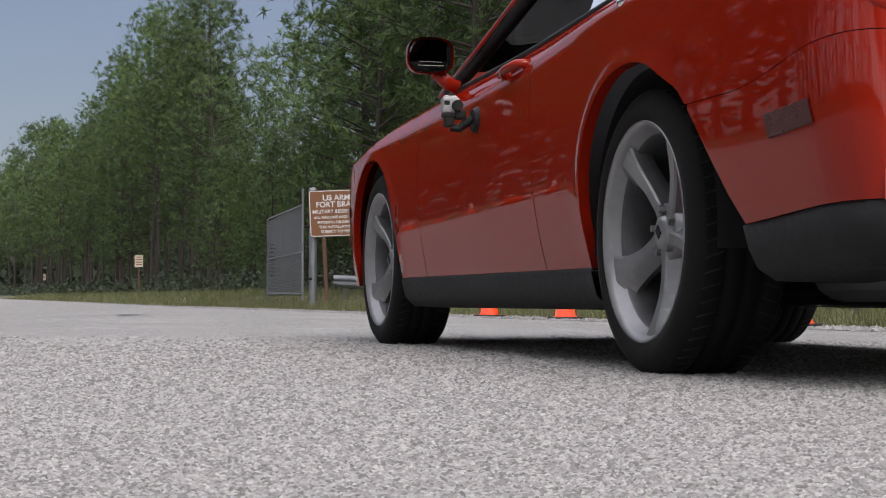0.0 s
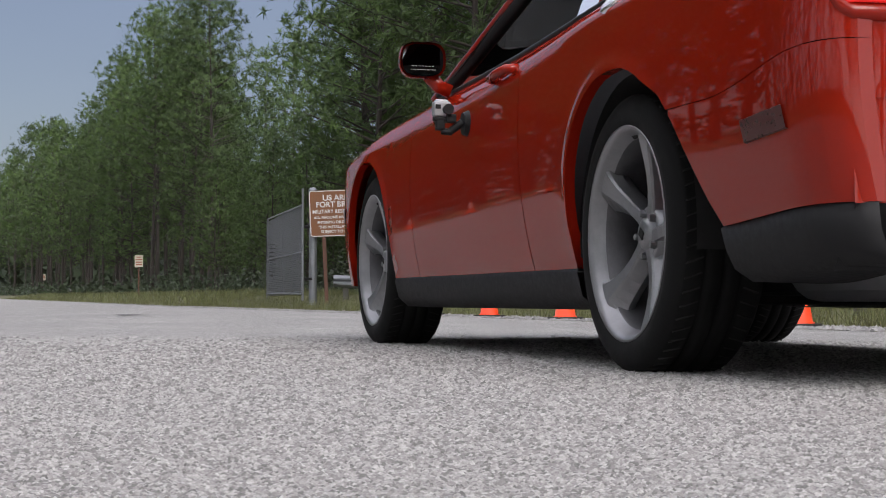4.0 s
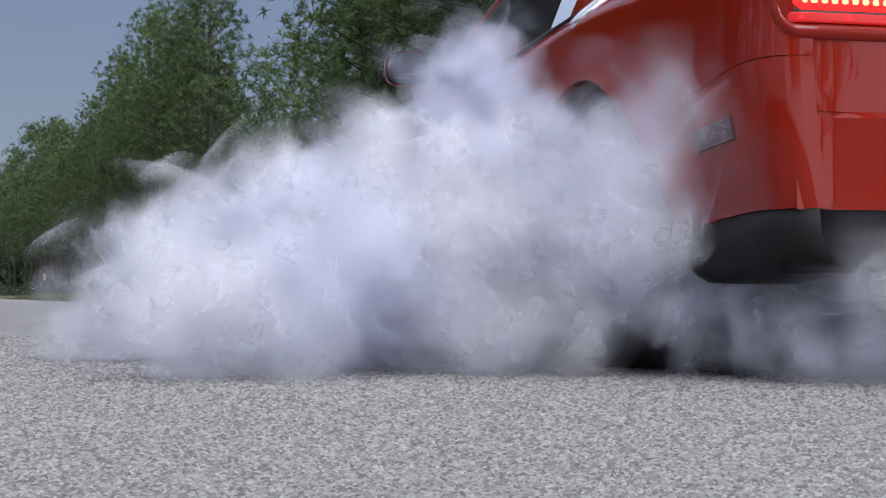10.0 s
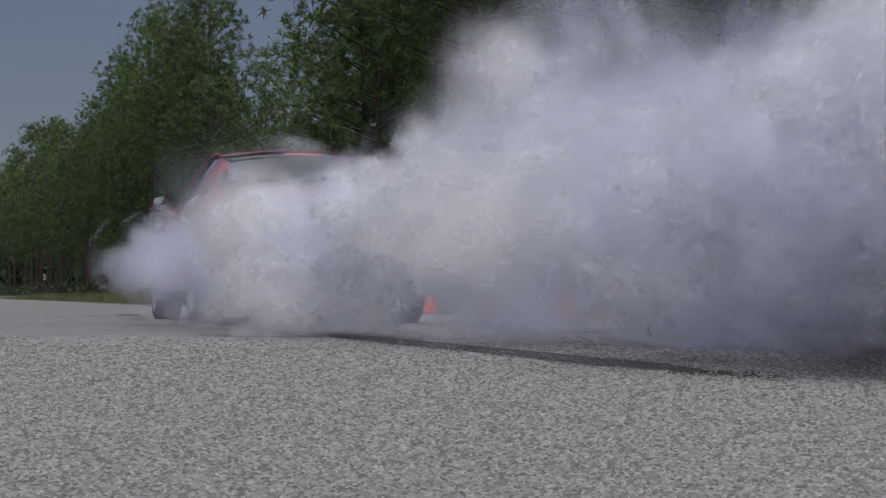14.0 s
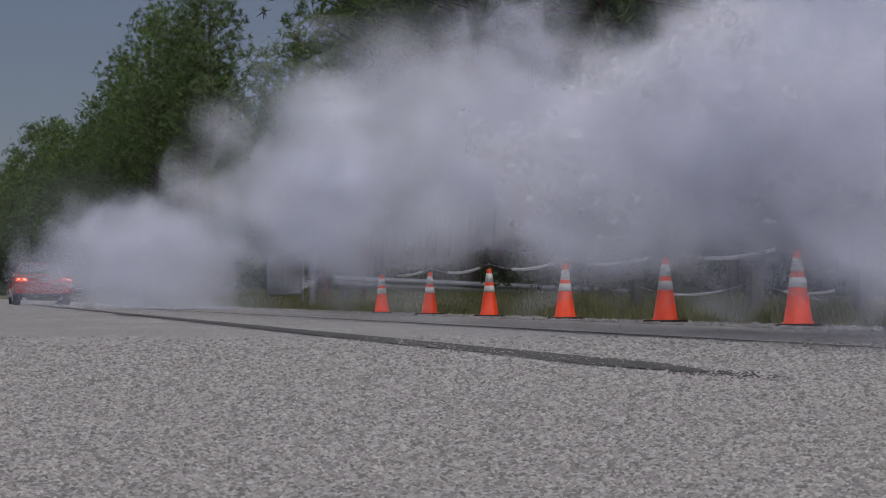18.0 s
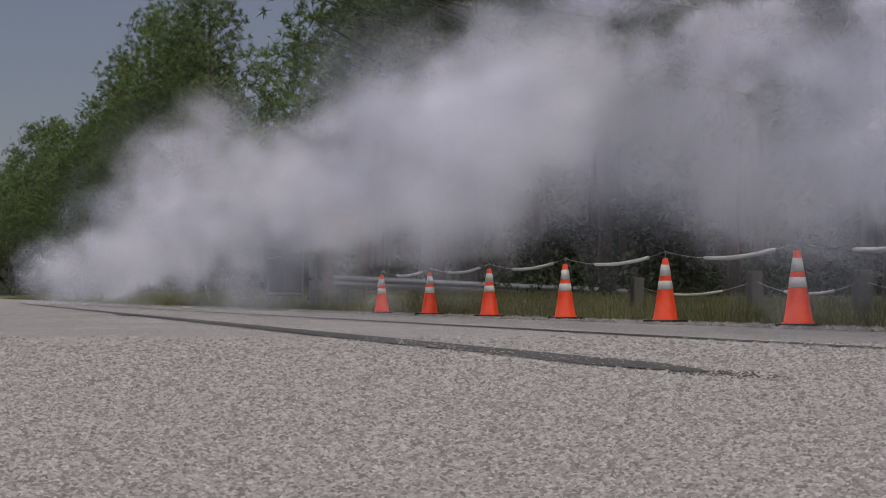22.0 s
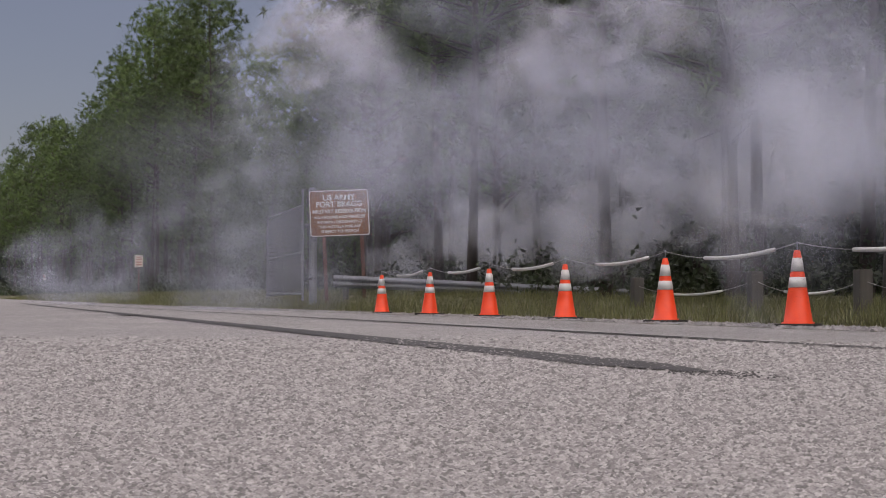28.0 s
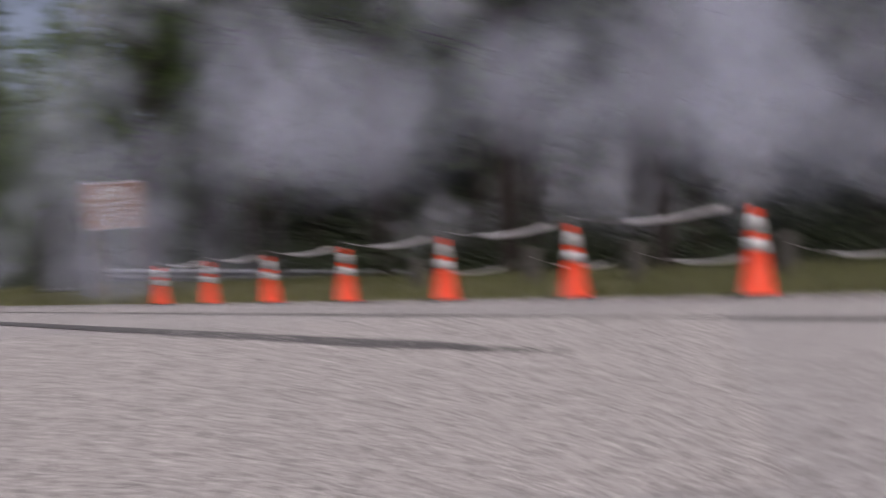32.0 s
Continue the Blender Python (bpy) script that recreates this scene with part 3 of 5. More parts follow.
def undergrowth():
    """Low leafy scrub among the trunks, and the thicket behind them, both coloured dark for shade."""
    rng = np.random.default_rng(9)
    tris = []
    for i in range(1500):
        u = 6 + 150 * rng.random() ** 1.3
        v = rng.uniform(12.5, 34)
        p = at(u, v)
        h = rng.uniform(0.3, 1.6) * (1.0 if v < 18 else 1.7)
        n = 34
        c = np.array([p.x, p.y, p.z + h * 0.5]) + rng.normal(0, 1, (n, 3)) * np.array([0.45, 0.45, h * 0.32])
        d = rng.normal(0, 1, (n, 3))
        e = rng.normal(0, 1, (n, 3))
        s = 0.075 * (1 + u / 110)
        d, e = d / np.linalg.norm(d, axis=1)[:, None] * s, e / np.linalg.norm(e, axis=1)[:, None] * s * 0.6
        tris.append(np.stack([c - e, c + e, c + d * 1.5], 1))
    for i in range(320):
        u, v = 120 + 260 * rng.random(), rng.uniform(10.5, 24)
        p = at(u, v)
        h, n = rng.uniform(0.6, 2.2), 26
        c = np.array([p.x, p.y, p.z + h * 0.45]) + rng.normal(0, 1, (n, 3)) * np.array([0.9, 0.9, h * 0.3])
        d, e = rng.normal(0, 1, (n, 3)), rng.normal(0, 1, (n, 3))
        d, e = d / np.linalg.norm(d, axis=1)[:, None] * 0.26, e / np.linalg.norm(e, axis=1)[:, None] * 0.15
        tris.append(np.stack([c - e, c + e, c + d * 1.5], 1))
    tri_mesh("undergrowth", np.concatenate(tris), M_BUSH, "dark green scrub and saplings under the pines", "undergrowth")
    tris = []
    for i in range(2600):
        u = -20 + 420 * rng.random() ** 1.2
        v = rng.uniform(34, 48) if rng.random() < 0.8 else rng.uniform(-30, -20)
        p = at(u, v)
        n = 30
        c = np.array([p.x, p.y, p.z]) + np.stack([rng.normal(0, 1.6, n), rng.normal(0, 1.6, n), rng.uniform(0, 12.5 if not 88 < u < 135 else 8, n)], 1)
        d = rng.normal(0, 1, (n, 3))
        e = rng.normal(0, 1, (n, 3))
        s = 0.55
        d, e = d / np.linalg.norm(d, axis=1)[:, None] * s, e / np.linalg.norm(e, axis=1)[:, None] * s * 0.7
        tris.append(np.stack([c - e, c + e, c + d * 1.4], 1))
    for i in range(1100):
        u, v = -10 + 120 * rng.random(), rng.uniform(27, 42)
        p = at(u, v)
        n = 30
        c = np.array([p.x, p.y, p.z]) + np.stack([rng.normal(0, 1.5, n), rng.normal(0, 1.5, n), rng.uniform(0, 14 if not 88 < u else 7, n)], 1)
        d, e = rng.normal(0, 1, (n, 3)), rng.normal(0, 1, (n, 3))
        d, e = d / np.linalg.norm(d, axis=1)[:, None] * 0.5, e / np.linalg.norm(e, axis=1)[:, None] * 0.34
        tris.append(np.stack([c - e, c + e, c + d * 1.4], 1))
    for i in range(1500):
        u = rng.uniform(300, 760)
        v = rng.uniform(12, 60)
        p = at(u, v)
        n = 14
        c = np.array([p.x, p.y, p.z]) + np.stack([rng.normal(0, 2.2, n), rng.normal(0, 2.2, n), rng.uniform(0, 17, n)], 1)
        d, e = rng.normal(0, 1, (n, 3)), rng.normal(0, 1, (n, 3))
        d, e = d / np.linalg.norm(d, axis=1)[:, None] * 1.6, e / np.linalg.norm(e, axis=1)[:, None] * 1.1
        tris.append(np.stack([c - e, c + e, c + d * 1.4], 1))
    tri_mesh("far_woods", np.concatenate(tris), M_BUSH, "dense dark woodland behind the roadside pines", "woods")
# ---- the car: x forwards, y to its left, z up, from the ground under the rear axle ----
WB, RARCH, AXLE_Z, TYRE_R = 2.946, 0.405, 0.345, 0.352
TAIL_X, NOSE_X = -1.12, 3.88
CORNER_X, CORNER_Y = 0.18, 0.085


def lerp_at(xs, ys, x):
    return float(np.interp(x, xs, ys))


def smooth_at(xs, ys, x):
    """Interpolation with eased corners."""
    w = 0.12
    return (lerp_at(xs, ys, x - w) + 2 * lerp_at(xs, ys, x) + lerp_at(xs, ys, x + w)) / 4


def plan_half(x):
    p = smooth_at((-1.2, -0.4, 0.1, 0.9, 1.8, 2.6, 3.1, 3.6, 4.0), (0.958, 0.962, 0.962, 0.945, 0.94, 0.945, 0.955, 0.925, 0.88), x)
    if x < TAIL_X + CORNER_X:
        s = min(1.0, (TAIL_X + CORNER_X - x) / CORNER_X)
        p -= CORNER_Y * (1 - math.sqrt(max(0.0, 1 - s * s)))
    if x > 3.42:
        s = min(1.0, (x - 3.42) / 0.46)
        p -= 0.26 * (1 - math.sqrt(max(0.0, 1 - s * s)))
    return p


def shoulder_z(x):
    return smooth_at((-1.2, -0.7, -0.2, 0.3, 0.8, 1.3, 2.2, 3.0, 3.9), (0.88, 0.90, 0.915, 0.905, 0.865, 0.84, 0.81, 0.785, 0.74), x)


def belt_z(x):
    return smooth_at((-1.2, -0.7, -0.1, 0.5, 1.2, 2.1, 2.8, 3.4, 3.9), (0.985, 1.0, 1.005, 0.985, 0.955, 0.935, 0.905, 0.87, 0.80), x)


def side_y(x, z):
    zs, zb = shoulder_z(x), belt_z(x)
    zc = min(z, zs)
    z0 = min(0.70, max(0.56, 0.60 + 0.04 * (2.35 - x)))
    y = plan_half(x) - (0.35 if zc < z0 else 0.2) * (zc - z0) ** 2
    for xc in (0.0, WB):
        r = math.hypot(x - xc, (z - AXLE_Z))
        y += 0.006 * math.exp(-((r - RARCH - 0.005) / 0.03) ** 2)
    if z > zs:
        t = min(1.0, (z - zs) / (zb - zs))
        y -= 0.115 * (0.55 * t + 0.45 * t * t)
    return y


def low_z(x, base=0.265):
    if -0.60 < x < -0.22:
        return max(base, float(np.interp(x, (-0.60, -0.54, -0.47, -0.40, -0.33, -0.22), (0.325, 0.405, 0.50, 0.587, 0.655, 0.705))))
    for xc in (0.0, WB):
        if abs(x - xc) < RARCH:
            lift = 0.02 * -x / 0.22 if -0.22 <= x < 0 else 0.0
            return max(base, AXLE_Z + lift + math.sqrt(RARCH ** 2 - (x - xc) ** 2))
    return base


def columns(a, b, step=0.05):
    """Stations from a to b, denser where the arches cut in."""
    xs = set(np.linspace(a, b, max(2, int(abs(b - a) / step) + 1)))
    for xc in (0.0, WB):
        for k in range(0, 33):
            x = xc - RARCH * math.cos(k * math.pi / 32)
            if a < x < b:
                xs.add(x)
        for x in (xc - RARCH - 1e-4, xc + RARCH + 1e-4):
            if a < x < b:
                xs.add(x)
    for k in range(1, 9):
        for x in (TAIL_X + CORNER_X * (1 - math.sin(k * math.pi / 16)), NOSE_X - 0.46 * (1 - math.sin(k * math.pi / 16))):
            if a < x < b:
                xs.add(x)
    return sorted(xs)


def side_panel(car, name, a, b, zlo, zhi, mat, sign, label="", lip=0.03, nz=26):
    """One panel of the flank between two stations and two heights."""
    xs = columns(a, b)
    verts, rows = [], []
    for x in xs:
        z0, z1 = zlo(x), zhi(x)
        zs = shoulder_z(x)
        if z1 > zs + 0.01 > z0:
            k = max(3, int(nz * 0.6))
            zz = [z0 + (zs - z0) * i / k for i in range(k + 1)] + [zs + (z1 - zs) * i / (nz - k) for i in range(1, nz - k + 1)]
        else:
            zz = [z0 + (z1 - z0) * i / nz for i in range(nz + 1)]
        verts += [(x, sign * side_y(x, z), z) for z in zz]
    cols = nz + 1
    n = len(xs)
    faces = grid_faces(n, cols, sign > 0)
    rims = [[verts[i * cols] for i in range(n)], [verts[i * cols + cols - 1] for i in range(n)], verts[:cols], verts[-cols:]]
    for rim in rims:
        k0 = len(verts)
        verts += rim
        verts += [(p[0], p[1] - sign * lip, p[2]) for p in rim]
        m = len(rim)
        for i in range(m - 1):
            faces.append((k0 + i, k0 + i + 1, k0 + m + i + 1, k0 + m + i))
    return piece(name, verts, faces, mat, car, label, True)


def wheel_mesh(car, name, x, sign, hand):
    """Tyre, rim, five broad spokes, cap, nuts and valve; the outer face looks along local +y."""
    w = new(name)
    put_under(w, car)
    w.empty_display_size = 0.1
    W = 0.245
    prof = [(-0.105, 0.262), (-0.118, 0.272), (-0.1225, 0.30), (-0.116, 0.328), (-0.102, 0.3455)]
    for k in range(9):
        s = -0.094 + 0.188 * k / 8
        r = 0.3535 - 0.004 * (s / 0.094) ** 2
        if k in (2, 4, 6):
            prof += [(s - 0.005, r), (s - 0.004, r - 0.007), (s + 0.004, r - 0.007), (s + 0.005, r)]
        else:
            prof.append((s, r))
    prof += [(0.102, 0.3455), (0.116, 0.328), (0.1225, 0.30), (0.118, 0.272), (0.105, 0.262)]
    tv, tf = lathe(prof, 72)
    tyre = piece("tyre", tv, tf, M_RUBBER, w, "black low-profile tyre with worn tread")
    bm = bmesh.new()
    for k in range(60):
        for s in (-0.075, 0.075):
            m = Matrix.Rotation(k * math.pi / 30, 4, 'Y') @ Matrix.Translation((0, s, 0.3505)) @ Matrix.Rotation(0.35 * (1 if s > 0 else -1), 4, 'Z')
            bmesh.ops.create_cube(bm, size=1.0, matrix=m @ Matrix.Diagonal((0.004, 0.045, 0.004, 1)))
    tagged(part("tread_groove", bm, M_DARK, tyre), kind="stuff")
    rv, rf = lathe([(-0.11, 0.262), (-0.118, 0.268), (-0.116, 0.272), (-0.10, 0.262), (-0.09, 0.248), (0.03, 0.240), (0.085, 0.250), (0.10, 0.264), (0.112, 0.2725), (0.1195, 0.272), (0.1195, 0.266), (0.106, 0.256), (0.085, 0.247), (0.078, 0.241)], 72)
    rim = piece("rim", rv, rf, M_ALLOY, w, "silver forged alloy rim")
    bv, bf = lathe([(0.080, 0.2405), (0.073, 0.236), (0.0, 0.231), (-0.09, 0.237)], 72)
    piece("barrel", bv, bf, M_BARREL, rim, "inside of the rim, its shade put into a darker grey")
    for k in range(5):
        a = 2 * math.pi * k / 5
        # each spoke widens towards the rim, with a flat crown and bevelled flanks
        st = [(0.040, 0.032, 0.060, 0), (0.075, 0.028, 0.060, 0), (0.115, 0.028, 0.064, 0), (0.155, 0.031, 0.071, 0), (0.19, 0.037, 0.081, 0), (0.218, 0.046, 0.090, 0), (0.238, 0.058, 0.096, 0), (0.252, 0.074, 0.099, 0)]
        vs, fs = [], []
        for r, hw, y, _ in st:
            sec = [(-hw * 1.0, y - 0.034), (-hw * 0.92, y - 0.006), (-hw * 0.80, y), (hw * 0.10, y + 0.001), (hw * 0.30, y - 0.004), (hw * 1.05, y - 0.034), (hw * 0.9, y - 0.055), (-hw * 0.9, y - 0.055)]
            for tx, yy in sec:
                vs.append((tx, yy, r))
        ns = 8
        for i in range(len(st) - 1):
            for j in range(ns):
                l = (j + 1) % ns
                fs.append((i * ns + j, i * ns + l, (i + 1) * ns + l, (i + 1) * ns + j))
        piece("spoke", vs, fs, M_ALLOY, w, m=Matrix.Rotation(a, 4, 'Y'), smooth=False)
        bm = rod_bm((0, 0.052, 0), (0, 0.07, 0), 0.0105, 0.009, 6)
        part("wheel_nut", bm, M_ALLOY, w, m=Matrix.Rotation(a + 0.63, 4, 'Y') @ Matrix.Translation((0, 0, 0.057)))
    hv, hf = lathe([(0.0, 0.075), (0.052, 0.072), (0.056, 0.062), (0.05, 0.045), (0.066, 0.040), (0.072, 0.03), (0.074, 0.0005)], 32)
    piece("centre_cap", hv, hf, M_ALLOY, w, "silver centre cap with a dark emblem")
    part("emblem", box_bm(0.022, 0.003, 0.03, Matrix.Translation((0, 0.0745, 0)), 0.002), M_BLACK, w)
    # near-black disc added behind the spokes in place of the wheel's inner shade
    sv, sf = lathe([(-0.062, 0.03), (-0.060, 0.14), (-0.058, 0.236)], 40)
    piece("shade_disc", sv, sf, M_DARK, w, "added dark disc standing in for shade inside the wheel")
    dv, df = lathe([(-0.04, 0.06), (-0.04, 0.175), (-0.012, 0.175), (-0.012, 0.06)], 48, closed=True)
    piece("brake_disc", dv, df, M_DISC, w, "brake disc, coloured dark grey for the shade behind the spokes")
    part("valve", rod_bm((0.205, 0.045, 0.09), (0.19, 0.082, 0.083), 0.006, 0.005, 10), M_BLACK, w)
    # two short rows of dark raised print on the rim
    for k in range(11):
        a = math.radians(-88 + 3.0 * k) + (0.06 if k > 5 else 0)
        part("print_bar", box_bm(0.009, 0.002, 0.016, Matrix.Rotation(a, 4, 'Y') @ Matrix.Translation((0, 0.0865, 0.2475)) @ Matrix.Rotation(-0.75, 4, 'X')), M_DARK, rim)
    w.matrix_basis = pose(x, sign * 0.80, AXLE_Z, 0, 0, 0 if sign > 0 else 180)
    return w


def rounded(w, h, d, r, seg=6):
    """A plate with rounded corners in x, y, thick along z."""
    bm = bmesh.new()
    ring = []
    for cx, cy, a0 in ((w / 2 - r, h / 2 - r, 0), (-w / 2 + r, h / 2 - r, 90), (-w / 2 + r, -h / 2 + r, 180), (w / 2 - r, -h / 2 + r, 270)):
        for k in range(seg + 1):
            a = radians(a0 + 90 * k / seg)
            ring.append((cx + r * math.cos(a), cy + r * math.sin(a)))
    lo = [bm.verts.new((x, y, -d / 2)) for x, y in ring]
    hi = [bm.verts.new((x, y, d / 2)) for x, y in ring]
    bm.faces.new(hi)
    bm.faces.new(lo[::-1])
    n = len(ring)
    for i in range(n):
        j = (i + 1) % n
        bm.faces.new((lo[i], lo[j], hi[j], hi[i]))
    return bm


def frame_bm(w, h, d, r, t, seg=6):
    """A rounded rectangular ring."""
    bm = bmesh.new()

    def ring(ww, hh, rr):
        out = []
        for cx, cy, a0 in ((ww / 2 - rr, hh / 2 - rr, 0), (-ww / 2 + rr, hh / 2 - rr, 90), (-ww / 2 + rr, -hh / 2 + rr, 180), (ww / 2 - rr, -hh / 2 + rr, 270)):
            for k in range(seg + 1):
                a = radians(a0 + 90 * k / seg)
                out.append((cx + rr * math.cos(a), cy + rr * math.sin(a)))
        return out

    o, i = ring(w, h, r), ring(w - 2 * t, h - 2 * t, max(0.004, r - t))
    n = len(o)
    V4 = [[bm.verts.new((x, y, z)) for x, y in rg] for rg, z in ((o, -d / 2), (o, d / 2), (i, d / 2), (i, -d / 2))]
    for k in range(4):
        a, b = V4[k], V4[(k + 1) % 4]
        for j in range(n):
            l = (j + 1) % n
            bm.faces.new((a[j], a[l], b[l], b[j]))
    return bm


def tail_x(y):
    return TAIL_X + 0.004 * (abs(y) / 0.87) ** 6


def tail_point(w, z, off):
    """A place on the tail: w metres out from the middle, round the corner, off metres proud of it."""
    flat = 0.947 - CORNER_Y
    e = max(0.0, abs(w) - flat)
    a = min(1.35, e / 0.221 * math.pi / 2)
    y = min(abs(w), flat) + (CORNER_Y + off) * math.sin(a)
    return (TAIL_X - off + (CORNER_X + off) * (1 - math.cos(a)), math.copysign(y, w), z)


def tail_patch(name, w0, w1, z0, z1, r, off, mat, parent, label=""):
    """A thin plate with rounded ends that follows the curve of the tail."""
    n, m = 10, max(4, int(abs(w1 - w0) / 0.03))
    vs = []
    for i in range(n + 1):
        z = z0 + (z1 - z0) * i / n
        q = max(0.0, r - min(z - z0, z1 - z))
        cut = r - math.sqrt(max(0.0, r * r - q * q))
        for k in range(m + 1):
            w = w0 + cut + (w1 - w0 - 2 * cut) * k / m
            edge = i in (0, n) or k in (0, m)
            vs.append(tail_point(w, z, off - (0.006 if edge else 0.0)))
    return piece(name, vs, grid_faces(n + 1, m + 1, True), mat, parent, label)


def tail_ring(name, half, z0, z1, r, width, off, mat, parent, label=""):
    """A rounded raised rim round the lamp panel."""
    rings = []
    for inset, proud in ((0.0, 0.0), (width * 0.25, off), (width * 0.75, off), (width, 0.0)):
        pts = []
        w, a, b, rr = half - inset, z0 + inset, z1 - inset, max(0.01, r - inset)
        for cx, cz, a0, ex, ez in ((w - rr, b - rr, 0, -w + rr, b), (-w + rr, b - rr, 90, -w, a + rr), (-w + rr, a + rr, 180, w - rr, a), (w - rr, a + rr, 270, w, b - rr)):
            for k in range(7):
                t = radians(a0 + 15 * k)
                pts.append((cx + rr * math.cos(t), cz + rr * math.sin(t)))
            lx, lz = pts[-1]
            for k in range(1, 24):
                pts.append((lx + (ex - lx) * k / 24, lz + (ez - lz) * k / 24))
        rings.append([tail_point(x, z, proud) for x, z in pts])
    n = len(rings[0])
    vs = [p for rg in rings for p in rg]
    fs = [(i * n + k, i * n + (k + 1) % n, (i + 1) * n + (k + 1) % n, (i + 1) * n + k) for i in range(3) for k in range(n)]
    return piece(name, vs, fs, mat, parent, label)


def build_car():
    car = thing("muscle_car", "orange-red two-door muscle car with black sills and silver wheels", "car")
    DOOR0, DOOR1 = 0.815, 2.19
    g = 0.003
    bump_z = lambda x: 0.335 + 0.03 * sstep(0.45, 1.1, -x)
    for s in (1, -1):
        front = side_panel(car, "front_fender", DOOR1 + g, 3.40, low_z, belt_z, M_RED, s)
        door = side_panel(car, "door", DOOR0 + g, DOOR1 - g, lambda x: 0.265, belt_z, M_RED, s, "glossy orange-red door")
        seam = lambda x: 0.615 + 0.06 * sstep(0.6, 1.1, -x)
        side_panel(car, "rear_quarter", -0.315, DOOR0 - g, low_z, belt_z, M_RED, s)
        side_panel(car, "rear_quarter_end", TAIL_X, -0.3152, lambda x: max(low_z(x, 0), seam(x)), belt_z, M_RED, s)
        side_panel(car, "rear_bumper_side", TAIL_X, -0.386, lambda x: min(max(low_z(x, 0), bump_z(x)), seam(x) - 0.004), lambda x: seam(x) - 0.0018, M_RED, s, nz=14)
        side_panel(car, "front_bumper_side", 3.404, NOSE_X, lambda x: 0.24, belt_z, M_RED, s)
        # sills
        vs = []
        xs = columns(RARCH - 0.005, WB - RARCH + 0.005)
        for x in xs:
            y = side_y(x, 0.265)
            vs += [(x, s * (y - 0.05), 0.285), (x, s * (y - 0.004), 0.268), (x, s * (y + 0.004), 0.255), (x, s * (y - 0.012), 0.19), (x, s * (y - 0.05), 0.155), (x, s * (y - 0.16), 0.15)]
        piece("sill", vs, grid_faces(len(xs), 6, s > 0), M_TRIM, car, "matt black plastic sill")
        # rear valance corner
        vs = []
        xs = columns(TAIL_X, -0.57)
        for x in xs:
            zt = bump_z(x)
            y = side_y(x, zt)
            lift = 0.03 * sstep(0.7, 1.1, -x)
            for inset, z in ((0.04, zt + 0.01), (0.003, zt - 0.002), (0.008, zt - 0.05), (0.022, 0.245 + lift), (0.06, 0.218 + lift), (0.22, 0.214 + lift)):
                vs.append((min(x, -0.572 - 0.35 * (zt - z)), s * (y - inset), z))
        piece("rear_valance", vs, grid_faces(len(xs), 6, s > 0), M_TRIM, car, "matt black plastic valance")
        # arch liners
        for xc in (0.0, WB):
            vs, n = [], 25
            for k in range(n):
                a = math.pi * (-0.04 + 1.08 * k / (n - 1))
                for yy in (0.895, 0.80, 0.55):
                    vs.append((xc + (RARCH - 0.002) * math.cos(a), s * yy, AXLE_Z + (RARCH - 0.002) * math.sin(a)))
            piece("arch_liner", vs, grid_faces(n, 3), M_DARK, car, "black wheel arch lining")
        # side marker lamps, handle, quarter badge
        my = lambda x, z: s * (side_y(x, z) + 0.001)
        for nm, x0, x1, zc, mt in (("side_marker", -0.965, -0.775, 0.54, M_MARKER), ("front_marker", 3.44, 3.56, 0.56, M_MARKER)):
            vs = []
            for i in range(7):
                x = x0 + (x1 - x0) * i / 6
                for dz, dy in ((-0.026, -0.004), (-0.023, 0.003), (0.023, 0.003), (0.026, -0.004)):
                    vs.append((x + dz * 0.25, my(x, zc + dz) + s * dy, zc + dz - 0.012 * (x - x0) / 0.17))
            piece(nm, vs, grid_faces(7, 4, s > 0), mt, car, "dark red side marker lamp", False)
        hx, hz = 1.02, 0.868
        hy = side_y(hx, hz)
        vs, fs = tube([(hx - 0.11, s * (hy - 0.012), hz + 0.012), (hx - 0.09, s * (hy + 0.022), hz + 0.012), (hx - 0.02, s * (hy + 0.032), hz + 0.006), (hx + 0.07, s * (hy + 0.026), hz), (hx + 0.10, s * (hy - 0.012), hz)], 0.014, 10)
        piece("door_handle", vs, fs, M_RED, door)
        cv, cf = lathe([(0.0, 0.0001), (0.004, 0.03), (0.009, 0.045), (0.001, 0.052)], 24)
        piece("handle_recess", [(p[0] + hx - 0.02, s * (hy + 0.004 - p[1]), p[2] * 0.75 + hz) for p in cv], cf, M_RED, door)
        # side glass, black frame and pillars
        zb = belt_z
        sy = lambda x: side_y(x, belt_z(x)) - 0.012
        wx = [2.20, 1.9, 1.5, 1.1, 0.7, 0.42]
        tops = [2.20, 1.66, 1.42, 1.05, 0.62, 0.18]
        tz = [0.95, 1.225, 1.335, 1.375, 1.365, 1.30]
        ty = [0.815, 0.70, 0.655, 0.635, 0.635, 0.655]
        vs = []
        for a, b, c, d in zip(wx, tops, tz, ty):
            for k in range(7):
                t = k / 6
                vs.append((a + (b - a) * t, s * (sy(a) + (d - sy(a)) * t + 0.02 * math.sin(math.pi * t)), zb(a) - 0.005 + (c - zb(a)) * t))
        if s == -1:
            wdw = piece("side_window", vs, grid_faces(len(vs) // 7, 7, True), M_GLASS, car, "dark tinted side glass")
            wdw.visible_shadow = False
        else:
            wdw = piece("quarter_window", vs[28:], grid_faces(2, 7), M_GLASS, car, "dark tinted quarter glass")
            wdw.visible_shadow = False
        vs, fs = tube([(a, s * (sy(a) + 0.012), zb(a) + 0.004) for a in [2.22 - 0.2 * i for i in range(11)]], 0.010, 8)
        piece("belt_moulding", vs, fs, M_BLACK, car)
